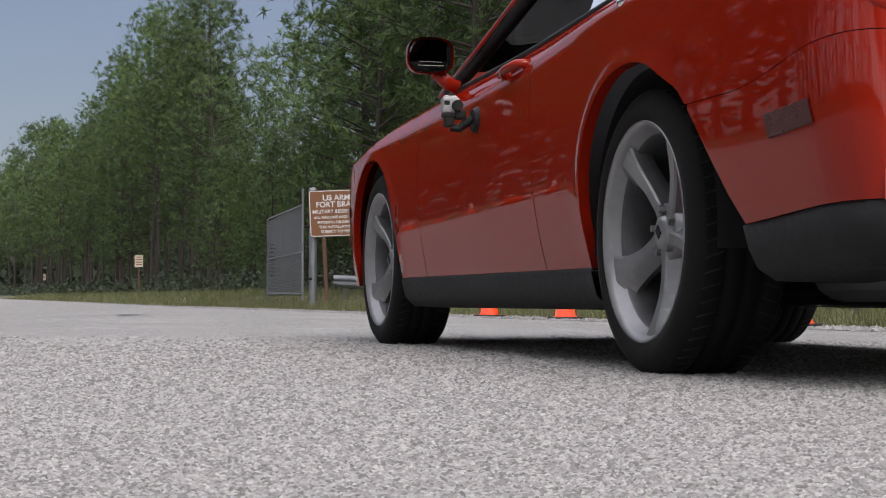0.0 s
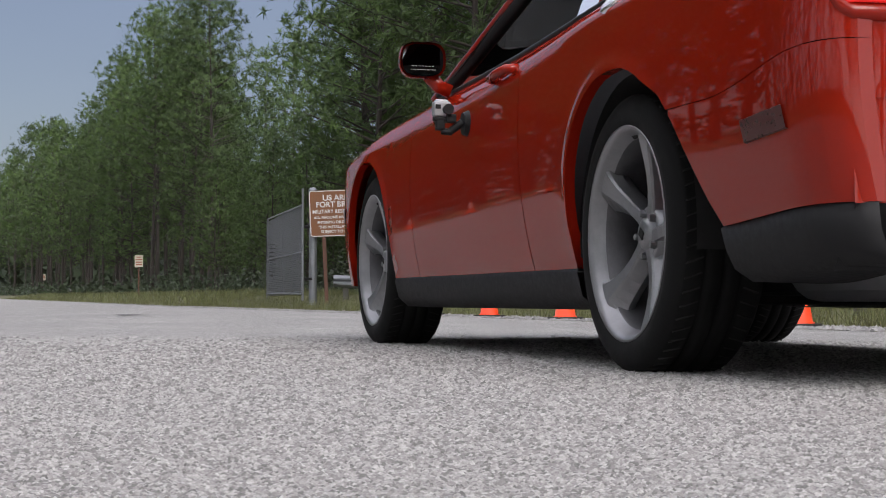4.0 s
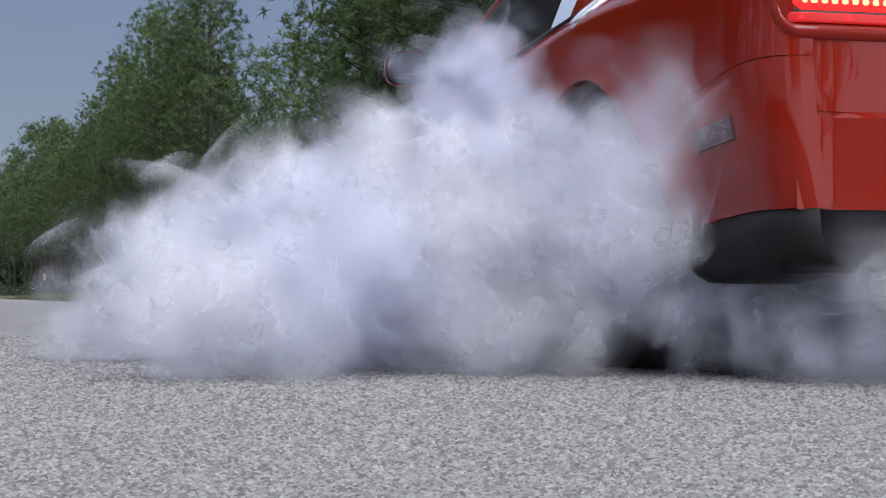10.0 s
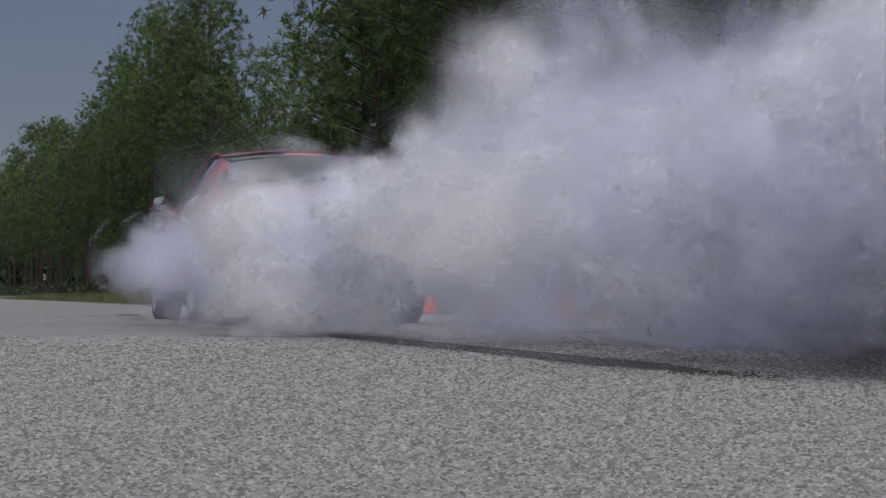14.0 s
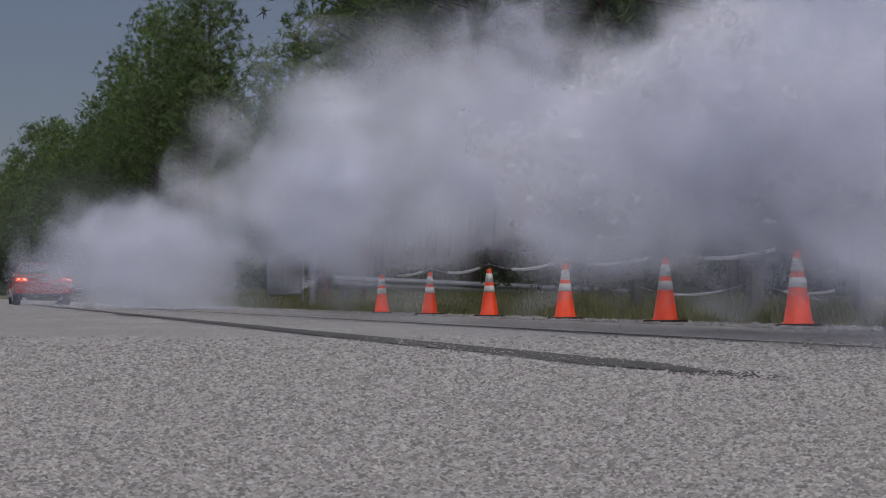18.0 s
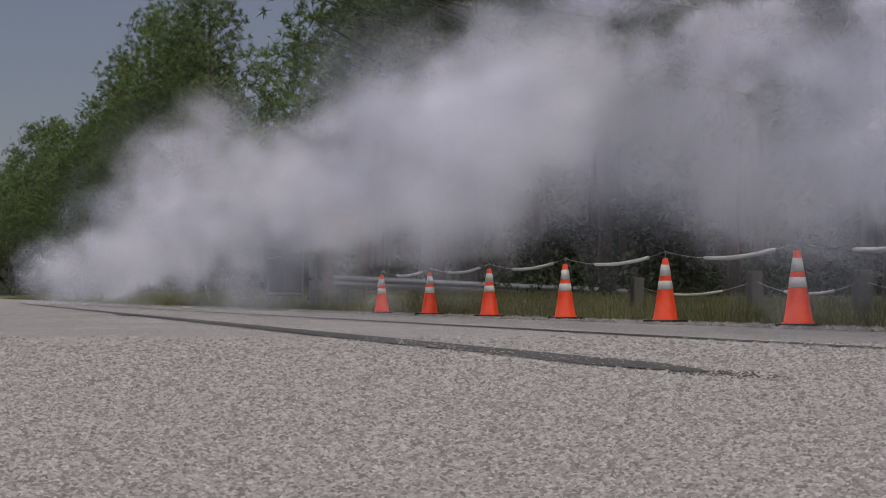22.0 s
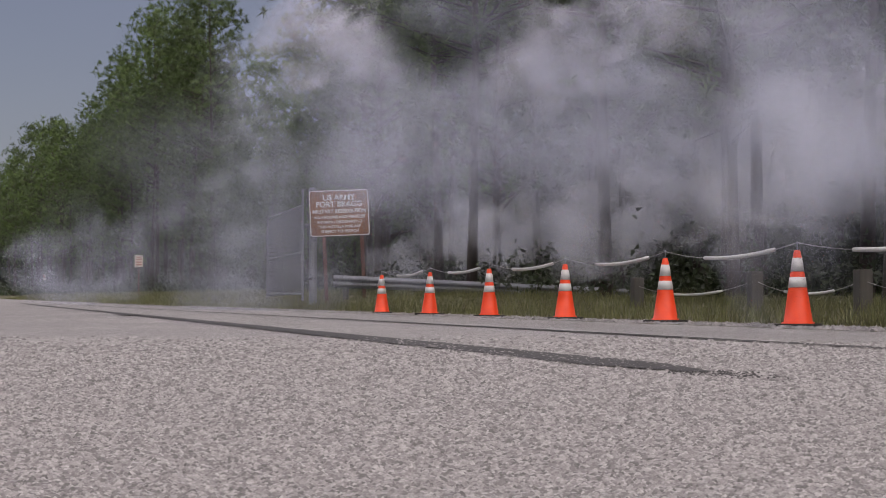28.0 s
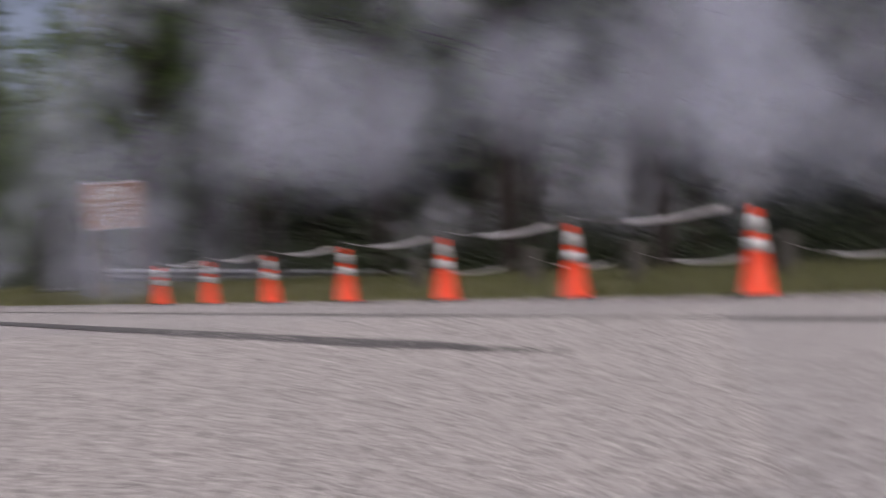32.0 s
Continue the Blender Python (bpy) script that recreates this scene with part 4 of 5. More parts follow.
        vs, fs = tube([(2.26, s * 0.83, 0.94), (2.0, s * 0.755, 1.085), (1.7, s * 0.70, 1.22), (1.45, s * 0.655, 1.335), (1.1, s * 0.632, 1.388), (0.62, s * 0.632, 1.382), (0.2, s * 0.65, 1.315)], 0.015, 10)
        piece("roof_rail", vs, fs, M_RED, car)
        vs, fs = tube([(2.22, s * 0.81, 0.945), (1.97, s * 0.735, 1.078), (1.67, s * 0.68, 1.205), (1.43, s * 0.635, 1.315), (1.1, s * 0.612, 1.365), (0.62, s * 0.612, 1.358), (0.2, s * 0.63, 1.295)], 0.026, 10)
        piece("window_frame", vs, fs, M_BLACK, car, "black window frame")
        pv = [(0.43, s * sy(0.43), zb(0.43)), (0.18, s * 0.665, 1.30)]
        cp = []
        for i in range(9):
            t = i / 8
            lo = Vector((0.46 - 1.15 * t, s * (sy(0.46 - 1.15 * t) + 0.012 - 0.05 * t), zb(0.46 - 1.15 * t)))
            hi = Vector((0.20 - 0.36 * t, s * (0.668 - 0.03 * t), 1.315 - 0.09 * t * t))
            for k in range(7):
                q = k / 6
                p = lo.lerp(hi, q)
                p.y += s * 0.03 * math.sin(math.pi * q)
                cp.append(tuple(p))
        piece("rear_pillar", cp, grid_faces(9, 7, s < 0), M_RED, car)
        # mirror
        mx, mz = 1.98, 1.03
        arm_v, arm_f = tube([(2.03, s * 0.83, 0.945), (2.03, s * 0.87, 0.96), (2.02, s * 0.915, 1.0)], 0.026, 10)
        mir = piece("wing_mirror", [(p[0], p[1], p[2]) for p in arm_v], arm_f, M_RED, car, "orange-red wing mirror on a stalk")
        hs = []
        R, C = 14, 28
        for i in range(R + 1):
            f = i / R
            dep = 0.13 * f
            sc = (1 - f ** 2.4) ** 0.5 if f < 1 else 0.02
            sc = max(sc, 0.03)
            for k in range(C):
                a = 2 * math.pi * k / C
                ca, sa = math.cos(a), math.sin(a)
                e = 2 / 3.2
                hs.append((mx + dep, s * (0.944 + 0.085 * sc * math.copysign(abs(ca) ** e, ca)), mz + 0.02 + 0.066 * sc * math.copysign(abs(sa) ** e, sa)))
        fs = []
        for i in range(R):
            for k in range(C):
                l = (k + 1) % C
                fs.append((i * C + k, i * C + l, (i + 1) * C + l, (i + 1) * C + k))
        piece("mirror_housing", hs, fs, M_RED, mir)
        gl = [(mx - 0.002 + 0.006, s * (0.944 + (p[1] * s - 0.944) * 0.90), mz + 0.02 + (p[2] - mz - 0.02) * 0.88) for p in hs[:C]]
        piece("mirror_glass", gl, [tuple(range(C))], M_MIRROR, mir, "dark reflecting mirror glass", False)
        if s == 1:
            for row, (dz, n) in enumerate(((-0.022, 7), (-0.035, 8))):
                for k in range(n):
                    part("print_bar", box_bm(0.001, 0.0085, 0.0022, Matrix.Translation((mx + 0.0025, s * (0.944 + (k - n / 2 + 0.5) * 0.0125), mz + 0.02 + dz))), M_ROPE, mir)
    # hood, deck, roof, screens
    def spread(name, xs, half, z_edge, crown, mat, label="", n=16, parent=car):
        vs = []
        for x in xs:
            for k in range(n + 1):
                q = -1 + 2 * k / n
                vs.append((x, half(x) * q, z_edge(x) + crown(x) * (1 - q * q)))
        return piece(name, vs, grid_faces(len(xs), n + 1, True), mat, parent, label)
    inner = lambda x: side_y(x, belt_z(x)) + 0.001
    hx = [2.14 + (3.84 - 2.14) * i / 20 for i in range(21)]
    spread("hood", hx, inner, lambda x: belt_z(x) - 0.001, lambda x: 0.055, M_RED)
    dx = [TAIL_X + (-0.50 - TAIL_X) * i / 10 for i in range(11)]
    spread("boot_lid", dx, inner, lambda x: belt_z(x) - 0.001, lambda x: 0.03, M_RED)
    rx = [0.10 + (1.46 - 0.10) * i / 16 for i in range(17)]
    spread("roof", rx, lambda x: 0.66, lambda x: smooth_at((0.0, 0.3, 0.8, 1.2, 1.5), (1.305, 1.355, 1.385, 1.385, 1.335), x), lambda x: 0.055, M_RED)
    wx = [1.44 + (2.2 - 1.44) * i / 10 for i in range(11)]
    wsc = spread("windscreen", wx, lambda x: 0.655 + (x - 1.44) * 0.22, lambda x: 1.345 - (x - 1.44) * 0.52, lambda x: 0.055, M_GLASS, "tinted windscreen")
    rwx = [-0.62 + (0.12 + 0.62) * i / 10 for i in range(11)]
    rws = spread("rear_window", rwx, lambda x: 0.70 - 0.05 * (x + 0.62) / 0.74, lambda x: 1.0 + 0.315 * (x + 0.62) / 0.74, lambda x: 0.06, M_GLASS, "tinted rear window")
    wsc.visible_shadow = rws.visible_shadow = False
    bm = box_bm(0.02, 0.30, 0.026, Matrix.Translation((0.10, 0, 1.335)), 0.005)
    part("high_brake_lamp", bm, M_TAILMID, car, "lit red high-level brake lamp")
    spread("headlining", [0.0 + 1.5 * i / 10 for i in range(11)], lambda x: 0.63, lambda x: smooth_at((0.0, 0.3, 0.8, 1.2, 1.5), (1.28, 1.33, 1.36, 1.36, 1.31), x), lambda x: 0.04, M_CABIN, "dark cloth headlining")
    part("cabin_floor", box_bm(2.3, 1.24, 0.55, Matrix.Translation((0.9, 0, 0.65)), 0.05), M_CABIN, car, "dark seats and cabin")
    for s in (1, -1):
        part("front_seat", box_bm(0.16, 0.48, 0.62, Matrix.Translation((1.0, s * 0.36, 1.0)) @ Matrix.Rotation(-0.25, 4, 'Y'), 0.06, 3), M_CABIN, car)
    part("dashboard", box_bm(0.35, 1.24, 0.16, Matrix.Translation((1.85, 0, 0.93)), 0.05, 3), M_CABIN, car)
    part("underbody", box_bm(4.5, 1.1, 0.22, Matrix.Translation((1.35, 0, 0.30)), 0.04), M_DARK, car, "dark underbody")
    part("floor_pan", box_bm(2.0, 1.55, 0.1, Matrix.Translation((1.47, 0, 0.215)), 0.02), M_DARK, car)
    part("engine_bulk", box_bm(1.1, 1.1, 0.45, Matrix.Translation((3.0, 0, 0.58)), 0.04), M_DARK, car)
    part("boot_bulk", box_bm(0.9, 1.1, 0.5, Matrix.Translation((-0.5, 0, 0.66)), 0.04), M_DARK, car)
    part("rear_axle", rod_bm((0, -0.7, 0.33), (0, 0.7, 0.33), 0.05, seg=16), M_DARK, car)
    # tail: fascia sheets
    def fascia(name, z0, z1, mat, dx0=0.0, dx1=0.0, half=0.876, label=""):
        vs = []
        for i in range(7):
            z = z0 + (z1 - z0) * i / 6
            for k in range(25):
                y = -half + 2 * half * k / 24
                ease = 1 - sstep(half - 0.07, half, abs(y)) if half < 0.85 else 1.0
                vs.append((tail_x(y) - (dx0 - (dx0 - dx1) * i / 6) * ease + (0.004 if abs(y) > half - 0.001 else 0), y, z))
        return piece(name, vs, grid_faces(7, 25, True), mat, car, label)
    fascia("rear_bumper", 0.362, 0.549, M_RED, 0.0, 0.02, 0.80)
    fascia("rear_bumper_end", 0.362, 0.562, M_RED, -0.003, -0.003)
    fascia("bumper_ledge", 0.549, 0.563, M_RED, 0.02, 0.0, 0.80)
    fascia("rear_panel", 0.562, 0.725, M_RED, 0.0, 0.0)
    fascia("rear_panel_top", 0.945, 0.988, M_RED, 0.0, -0.012)
    fascia("rear_diffuser", 0.235, 0.362, M_TRIM, -0.10, -0.005, 0.87, "black lower valance")
    turn = Matrix.Rotation(-math.pi / 2, 4, 'Y') @ Matrix.Rotation(-math.pi / 2, 4, 'Z')
    fascia("lamp_recess", 0.72, 0.95, M_DARK, -0.004, -0.004)
    panel = tail_patch("tail_lamp_panel", -0.938, 0.938, 0.735, 0.935, 0.05, 0.004, M_LENS, car, "full-width smoked tail lamp panel")
    tail_ring("lamp_surround", 0.966, 0.708, 0.962, 0.075, 0.034, 0.012, M_RED, car)
    for s in (1, -1):
        a, b = sorted((s * 0.50, s * 0.905))
        lamp = tail_patch("tail_lamp", a, b, 0.766, 0.884, 0.025, 0.014, M_TAIL, car, "lit red tail lamp")
        for c in (0.61, 0.79):
            a, b = sorted((s * (c - 0.045), s * (c + 0.045)))
            tail_patch("lamp_core", a, b, 0.805, 0.855, 0.012, 0.020, M_TAILHOT, lamp, "glowing lamp element")
        for k in range(16):
            w = s * (0.525 + 0.023 * k)
            tail_patch("lamp_bead", w - 0.007, w + 0.007, 0.779, 0.791, 0.004, 0.020, M_TAILHOT, lamp, "small bright lamp bead")
        a, b = sorted((s * 0.12, s * 0.49))
        tail_patch("centre_lens", a, b, 0.768, 0.882, 0.012, 0.012, M_REDLENS, car, "dim red lens between the lamps")
        a, b = sorted((s * 0.12, s * 0.915))
        low = tail_patch("lower_lens", a, b, 0.741, 0.762, 0.008, 0.012, M_TAILDIM, car, "softly lit lower lens strip")
        for k in range(4):
            w = s * (0.55 + 0.11 * k)
            tail_patch("reflector_dot", w - 0.009, w + 0.009, 0.745, 0.758, 0.005, 0.016, M_TAIL, low)
        ev, ef = lathe([(-0.02, 0.036), (0.06, 0.036), (0.06, 0.031), (-0.02, 0.031)], 24, closed=True)
        piece("exhaust_tip", [(-p[1] - 1.05, p[0] * 1.3 + s * 0.56, p[2] + 0.255) for p in ev], ef, M_CHROME, car, "chrome exhaust tip")
        part("silencer", rod_bm((-0.35, s * 0.56, 0.26), (-0.95, s * 0.56, 0.26), 0.085, seg=16), M_STEEL, car)
    badge = tail_patch("lamp_badge", -0.115, 0.115, 0.79, 0.855, 0.012, 0.014, M_BLACK, car, "dark centre trim of the lamp panel")
    for k in range(5):
        w = -0.084 + 0.042 * k
        tail_patch("badge_bar", w - 0.015, w + 0.015, 0.803, 0.842, 0.008, 0.019, M_PLATEBAR, badge, "silver raised bar")
    # spoiler
    vs = []
    for k in range(25):
        y = -0.80 + 1.6 * k / 24
        e = 1 - 0.6 * max(0.0, abs(y) - 0.68) / 0.12
        for px, pz in ((-0.93, 1.0), (-1.0, 1.03 + 0.03 * e), (-1.11, 0.962 + 0.035 * e), (-1.115, 1.03 + 0.02 * e), (-1.06, 1.0)):
            vs.append((px, y, pz + 0.02 * (1 - (y / 0.8) ** 2)))
    piece("spoiler", vs, grid_faces(25, 5), M_TRIM, car, "black boot-lid spoiler", False)
    # nose
    vs = []
    for i in range(9):
        z = 0.2 + 0.58 * i / 8
        for k in range(21):
            y = -0.66 + 1.32 * k / 20
            vs.append((NOSE_X - 0.02 * (y / 0.66) ** 2 - 0.02 * abs(z - 0.5), y, z))
    piece("front_bumper", vs, grid_faces(9, 21), M_RED, car)
    part("grille", rounded(1.3, 0.16, 0.04, 0.05), M_TRIM, car, "black grille", m=Matrix.Translation((NOSE_X - 0.005, 0, 0.66)) @ turn)
    # fuel filler cap on the quarter
    fx, fz = 0.05, 0.955
    fy = side_y(fx, fz)
    cv, cf = lathe([(0.0, 0.0005), (0.004, 0.03), (0.006, 0.05), (0.009, 0.056), (0.004, 0.066), (-0.01, 0.067)], 28, 'z')
    piece("fuel_cap", cv, cf, M_CHROME, car, "bright round fuel filler cap", m=Matrix.Translation((fx, fy, fz)) @ Matrix.Rotation(radians(-42), 4, 'X'))
    # calipers
    for s in (1, -1):
        for xc in (0.0, WB):
            part("brake_caliper", box_bm(0.09, 0.085, 0.19, Matrix.Translation((xc - 0.145, s * 0.785, AXLE_Z - 0.02)), 0.02, 3), M_CALIPER, car, "red brake caliper")
    # small video camera on a suction mount on the door
    cx, cz = 1.40, 0.765
    cy = side_y(cx, cz)
    mount = part("suction_mount", rod_bm((cx, cy - 0.003, cz - 0.005), (cx, cy + 0.016, cz - 0.005), 0.045, 0.036, 24), M_BLACK, car, "black suction mount")
    part("mount_arm", rod_bm((cx, cy + 0.015, cz), (cx + 0.01, cy + 0.055, cz - 0.030), 0.013), M_BLACK, mount)
    part("mount_knuckle", box_bm(0.035, 0.035, 0.03, Matrix.Translation((cx + 0.01, cy + 0.055, cz + 0.012)), 0.006), M_BLACK, mount)
    part("mount_link", rod_bm((cx + 0.01, cy + 0.05, cz - 0.034), (cx + 0.015, cy + 0.085, cz - 0.030), 0.011), M_BLACK, mount)
    part("mount_clamp", box_bm(0.03, 0.03, 0.045, Matrix.Translation((cx + 0.015, cy + 0.09, cz - 0.005)), 0.006), M_BLACK, mount)
    ac = part("action_camera", box_bm(0.034, 0.058, 0.050, Matrix.Translation((cx + 0.015, cy + 0.085, cz + 0.042)), 0.007, 3), M_SILVER, car, "small silver action camera in a clear case")
    part("camera_lens", rod_bm((cx - 0.004, cy + 0.068, cz + 0.040), (cx - 0.022, cy + 0.068, cz + 0.040), 0.017, seg=24), M_BLACK, ac, "black lens")
    part("camera_base", box_bm(0.032, 0.054, 0.014, Matrix.Translation((cx + 0.015, cy + 0.085, cz + 0.010)), 0.004), M_BLACK, ac)
    part("camera_window", box_bm(0.003, 0.018, 0.014, Matrix.Translation((cx - 0.003, cy + 0.100, cz + 0.049)), 0.001), M_BLACK, ac)
    part("shutter_button", box_bm(0.018, 0.044, 0.007, Matrix.Translation((cx + 0.015, cy + 0.085, cz + 0.070)), 0.003), M_STEEL, ac)
    wheels = []
    for nm, xc, s in (("wheel", 0.0, 1), ("wheel", 0.0, -1), ("wheel", WB, 1), ("wheel", WB, -1)):
        wheels.append(wheel_mesh(car, nm, xc, s, s))
    return car, wheels


CAR, WHEELS = build_car()
# ---- road cones with pipes on a cord ----
def make_cone():
    c = thing("traffic_cone", "orange traffic cone with two white bands and a black base", "traffic cone", "cones along the road")
    bm = box_bm(0.36, 0.36, 0.032, Matrix.Translation((0, 0, 0.018)), 0.01, 2)
    part("base", bm, M_BASE, c, "black rubber base")
    zr = lambda z: 0.135 - (0.135 - 0.03) * (z - 0.03) / 0.67
    cv, cf = lathe([(0.03, 0.15), (0.045, 0.148), (0.05, zr(0.05)), (0.3, zr(0.3)), (0.5, zr(0.5)), (0.69, zr(0.69)), (0.70, 0.026), (0.70, 0.018), (0.66, 0.018)], 40, 'z')
    piece("cone_body", cv, cf, M_CONE, c, "fluorescent orange plastic")
    for a, b in ((0.36, 0.455), (0.505, 0.63)):
        bv, bf = lathe([(a, zr(a) - 0.001), (a, zr(a) + 0.003), (b, zr(b) + 0.003), (b, zr(b) - 0.001)], 40, 'z')
        piece("reflective_band", bv, bf, M_BAND, c, "white reflective band")
    part("eye_bolt", rod_bm((0, 0, 0.67), (0, 0, 0.755), 0.005), M_GALV, c)
    rv, rf = tube([(0.014 * math.cos(a), 0, 0.768 + 0.014 * math.sin(a)) for a in [i * math.pi / 6 for i in range(13)]], 0.0035, 6)
    piece("eye_ring", rv, rf, M_GALV, c)
    return c


CONE_U = [11.16, 14.21, 17.3, 20.54, 23.81, 27.14, 30.46]


def pipe_rope(name, a, b, f0, f1, sag, r=0.021):
    """A cord between two points, threaded through a length of white pipe."""
    a, b = Vector(a), Vector(b)
    t = thing(name, "white plastic pipe threaded on a cord between posts", "barrier pipe", "pipes on cords")
    f = lambda q: a.lerp(b, q) + Vector((0, 0, -sag * 4 * q * (1 - q)))
    v, fc = tube([f(i / 20) for i in range(21)], 0.0045, 5)
    piece("cord", v, fc, M_ROPE, t, "thin grey cord")
    v, fc = tube([f(f0 + (f1 - f0) * i / 8) for i in range(9)], r, 10)
    piece("pipe", v, fc, M_PVC, t, "white plastic pipe")
    return t


def cones():
    first = make_cone()
    rng = random.Random(2)
    tops = []
    for i, u in enumerate(CONE_U):
        p = at(u, 7.2, 0.008)
        m = pose(p.x, p.y, p.z, rng.uniform(-0.6, 0.6), rng.uniform(-0.6, 0.6), rng.uniform(0, 90))
        if i == 0:
            first.matrix_basis = m
        else:
            copy_thing(first, m)
        tops.append(m @ Vector((0, 0, 0.77)))
    for a, b in zip(tops, tops[1:]):
        pipe_rope("pipe_on_cord", a, b, 0.15, 0.66, 0.105)
    end = at(36, 8.4, 0.45)
    pipe_rope("pipe_on_cord", tops[-1], end, 0.15, 0.6, 0.08)
    ltops = []
    for u in (34.2, 37.6, 40.4, 43.3, 46.3, 49.5):
        p = at(u, -7.1, 0.008)
        copy_thing(first, pose(p.x, p.y, p.z, 0, 0, rng.uniform(0, 90)))
        ltops.append(p + Vector((0, 0, 0.77)))
    for a, b in zip(ltops[1:], ltops[2:]):
        pipe_rope("pipe_on_cord", a, b, 0.2, 0.7, 0.05)
    p = at(33.0, -6.7, 0.15)
    fallen = copy_thing(first, pose(p.x, p.y, p.z, 84, 0, 60))
    tagged(fallen, "orange traffic cone lying on its side")
    p = at(26.5, -7.1, 0.008)
    copy_thing(first, pose(p.x, p.y, p.z, 0, 0, 20))


# ---- sign, gate, rail, posts ----
def big_sign():
    p = Vector((-2.58, 44.5, 0))
    u, v = uv_of(p.x, p.y)
    gz = ground_z(u, v)
    s = thing("entrance_sign", "brown sign with white lettering on two rusty posts", "sign", m=pose(p.x, p.y, 0, 0, -2.5, 6))
    zc = 0.18 + (533 - 377) / 3040 * 44.5
    face = Matrix.Translation((0, 0, zc)) @ Matrix.Rotation(math.pi / 2, 4, 'X')
    W, H = 1.55, 1.20
    board = part("board", rounded(W, H, 0.02, 0.08), M_SIGN, s, "brown painted board", m=face)
    part("border", frame_bm(W - 0.015, H - 0.015, 0.008, 0.075, 0.022), M_LETTER, s, "thin white border", m=face @ Matrix.Translation((0, 0, 0.0135)))
    for txt, size, y, wmax in (("US ARMY", 0.185, 0.395, 0.84), ("FORT BRAGG", 0.185, 0.225, 1.18), ("MILITARY RESERVATION", 0.125, 0.045, 1.38), ("ALL PERSONS AND VEHICLES", 0.095, -0.105, 1.33), ("ENTERING OR DEPARTING", 0.095, -0.235, 1.15), ("THIS INSTALLATION ARE", 0.095, -0.355, 1.08), ("SUBJECT TO SEARCH", 0.095, -0.475, 0.98)):
        ob = words(txt, size, M_LETTER, s, face @ Matrix.Translation((0, y, 0.0125)))
        w = ob.dimensions.x
        ob.matrix_basis = ob.matrix_basis @ Matrix.Diagonal((wmax / max(w, 0.01), 1.08, 1, 1))
    for x in (-0.42, 0.56):
        part("post", box_bm(0.095, 0.06, zc + 0.2 - gz + 0.3, Matrix.Translation((x, 0.05, (zc + 0.2 + gz - 0.3) / 2)), 0.008), M_POST, s, "rust-brown steel post")


def gate():
    a, b = Vector((-3.62, 44.3, 0)), Vector((-5.62, 55.0, 0))
    za, zb = 0.24, 0.30
    gt = thing("chain_link_gate", "open chain-link gate of grey galvanised pipe", "gate")
    H = 2.62
    for q, hh in ((0.0, 2.85), (1.0, 2.55)):
        p = a.lerp(b, q)
        part("gate_post", rod_bm((p.x, p.y, za - 0.05), (p.x, p.y, za + hh), 0.032), M_GALV, gt, "pale steel pipe")
    for z0, z1 in ((2.42, 2.5), (1.2, 1.2), (0.12, 0.12)):
        part("gate_rail", rod_bm((a.x, a.y, za + z0), (b.x, b.y, zb + z1), 0.022), M_GALV, gt)
    mid = a.lerp(b, 0.5)
    part("gate_stile", rod_bm((mid.x, mid.y, za + 0.1), (mid.x, mid.y, za + 2.45), 0.02), M_GALV, gt)
    vs, fs = [], []
    L, p = (b - a).length, 0.11
    d = (b - a).normalized()
    n = int((L + 2.4) / p)
    side = Vector((-d.y, d.x, 0)) * 0.0035
    for sgn in (1, -1):
        for i in range(n):
            s0 = i * p - (2.4 if sgn > 0 else 0)
            pts = []
            for h in (0.0, 2.36):
                s1 = s0 + sgn * h
                if sgn < 0:
                    s1 = s0 - h
                pts.append((s1, h))
            (sa, ha), (sb, hb) = pts
            if max(sa, sb) < 0 or min(sa, sb) > L:
                continue
            def clip(s, h, s2, h2):
                if s < 0:
                    return 0.0, h + (h2 - h) * (0 - s) / (s2 - s)
                if s > L:
                    return L, h + (h2 - h) * (L - s) / (s2 - s)
                return s, h
            c0, c1 = clip(sa, ha, sb, hb), clip(sb, hb, sa, ha)
            k = len(vs)
            for (ss, hh) in (c0, c1):
                q = a + d * ss + Vector((0, 0, za + 0.1 + hh))
                vs += [tuple(q - side), tuple(q + side + Vector((0, 0, 0.005)))]
            fs.append((k, k + 1, k + 3, k + 2))
    piece("wire_mesh", vs, fs, M_GALV, gt, "grey chain-link wire", False)
    # loose panel slats tied low on the far end
    for k in range(9):
        z = 0.75 + 0.12 * k
        p0, p1 = a.lerp(b, 0.93), a.lerp(b, 0.75)
        part("tied_slat", rod_bm((p0.x, p0.y, za + z), (p1.x, p1.y, za + z - 0.05), 0.012, seg=6), M_DARK, gt)
    post = thing("gate_pole", "thick grey steel gate pole with a domed cap", "post")
    part("pole", rod_bm((-3.38, 44.6, 0.0), (-3.38, 44.6, 3.02), 0.105, seg=24), M_GALV, post)
    cv, cf = lathe([(0.0, 0.12), (0.05, 0.12), (0.09, 0.1), (0.125, 0.06), (0.135, 0.001)], 24, 'z')
    piece("cap", cv, cf, M_GALV, post, m=Matrix.Translation((-3.38, 44.6, 3.0)))
    for z in (0.75, 2.1):
        part("hinge", box_bm(0.22, 0.05, 0.07, Matrix.Translation((-3.5, 44.45, z)), 0.01), M_BLACK, post, "black hinge")


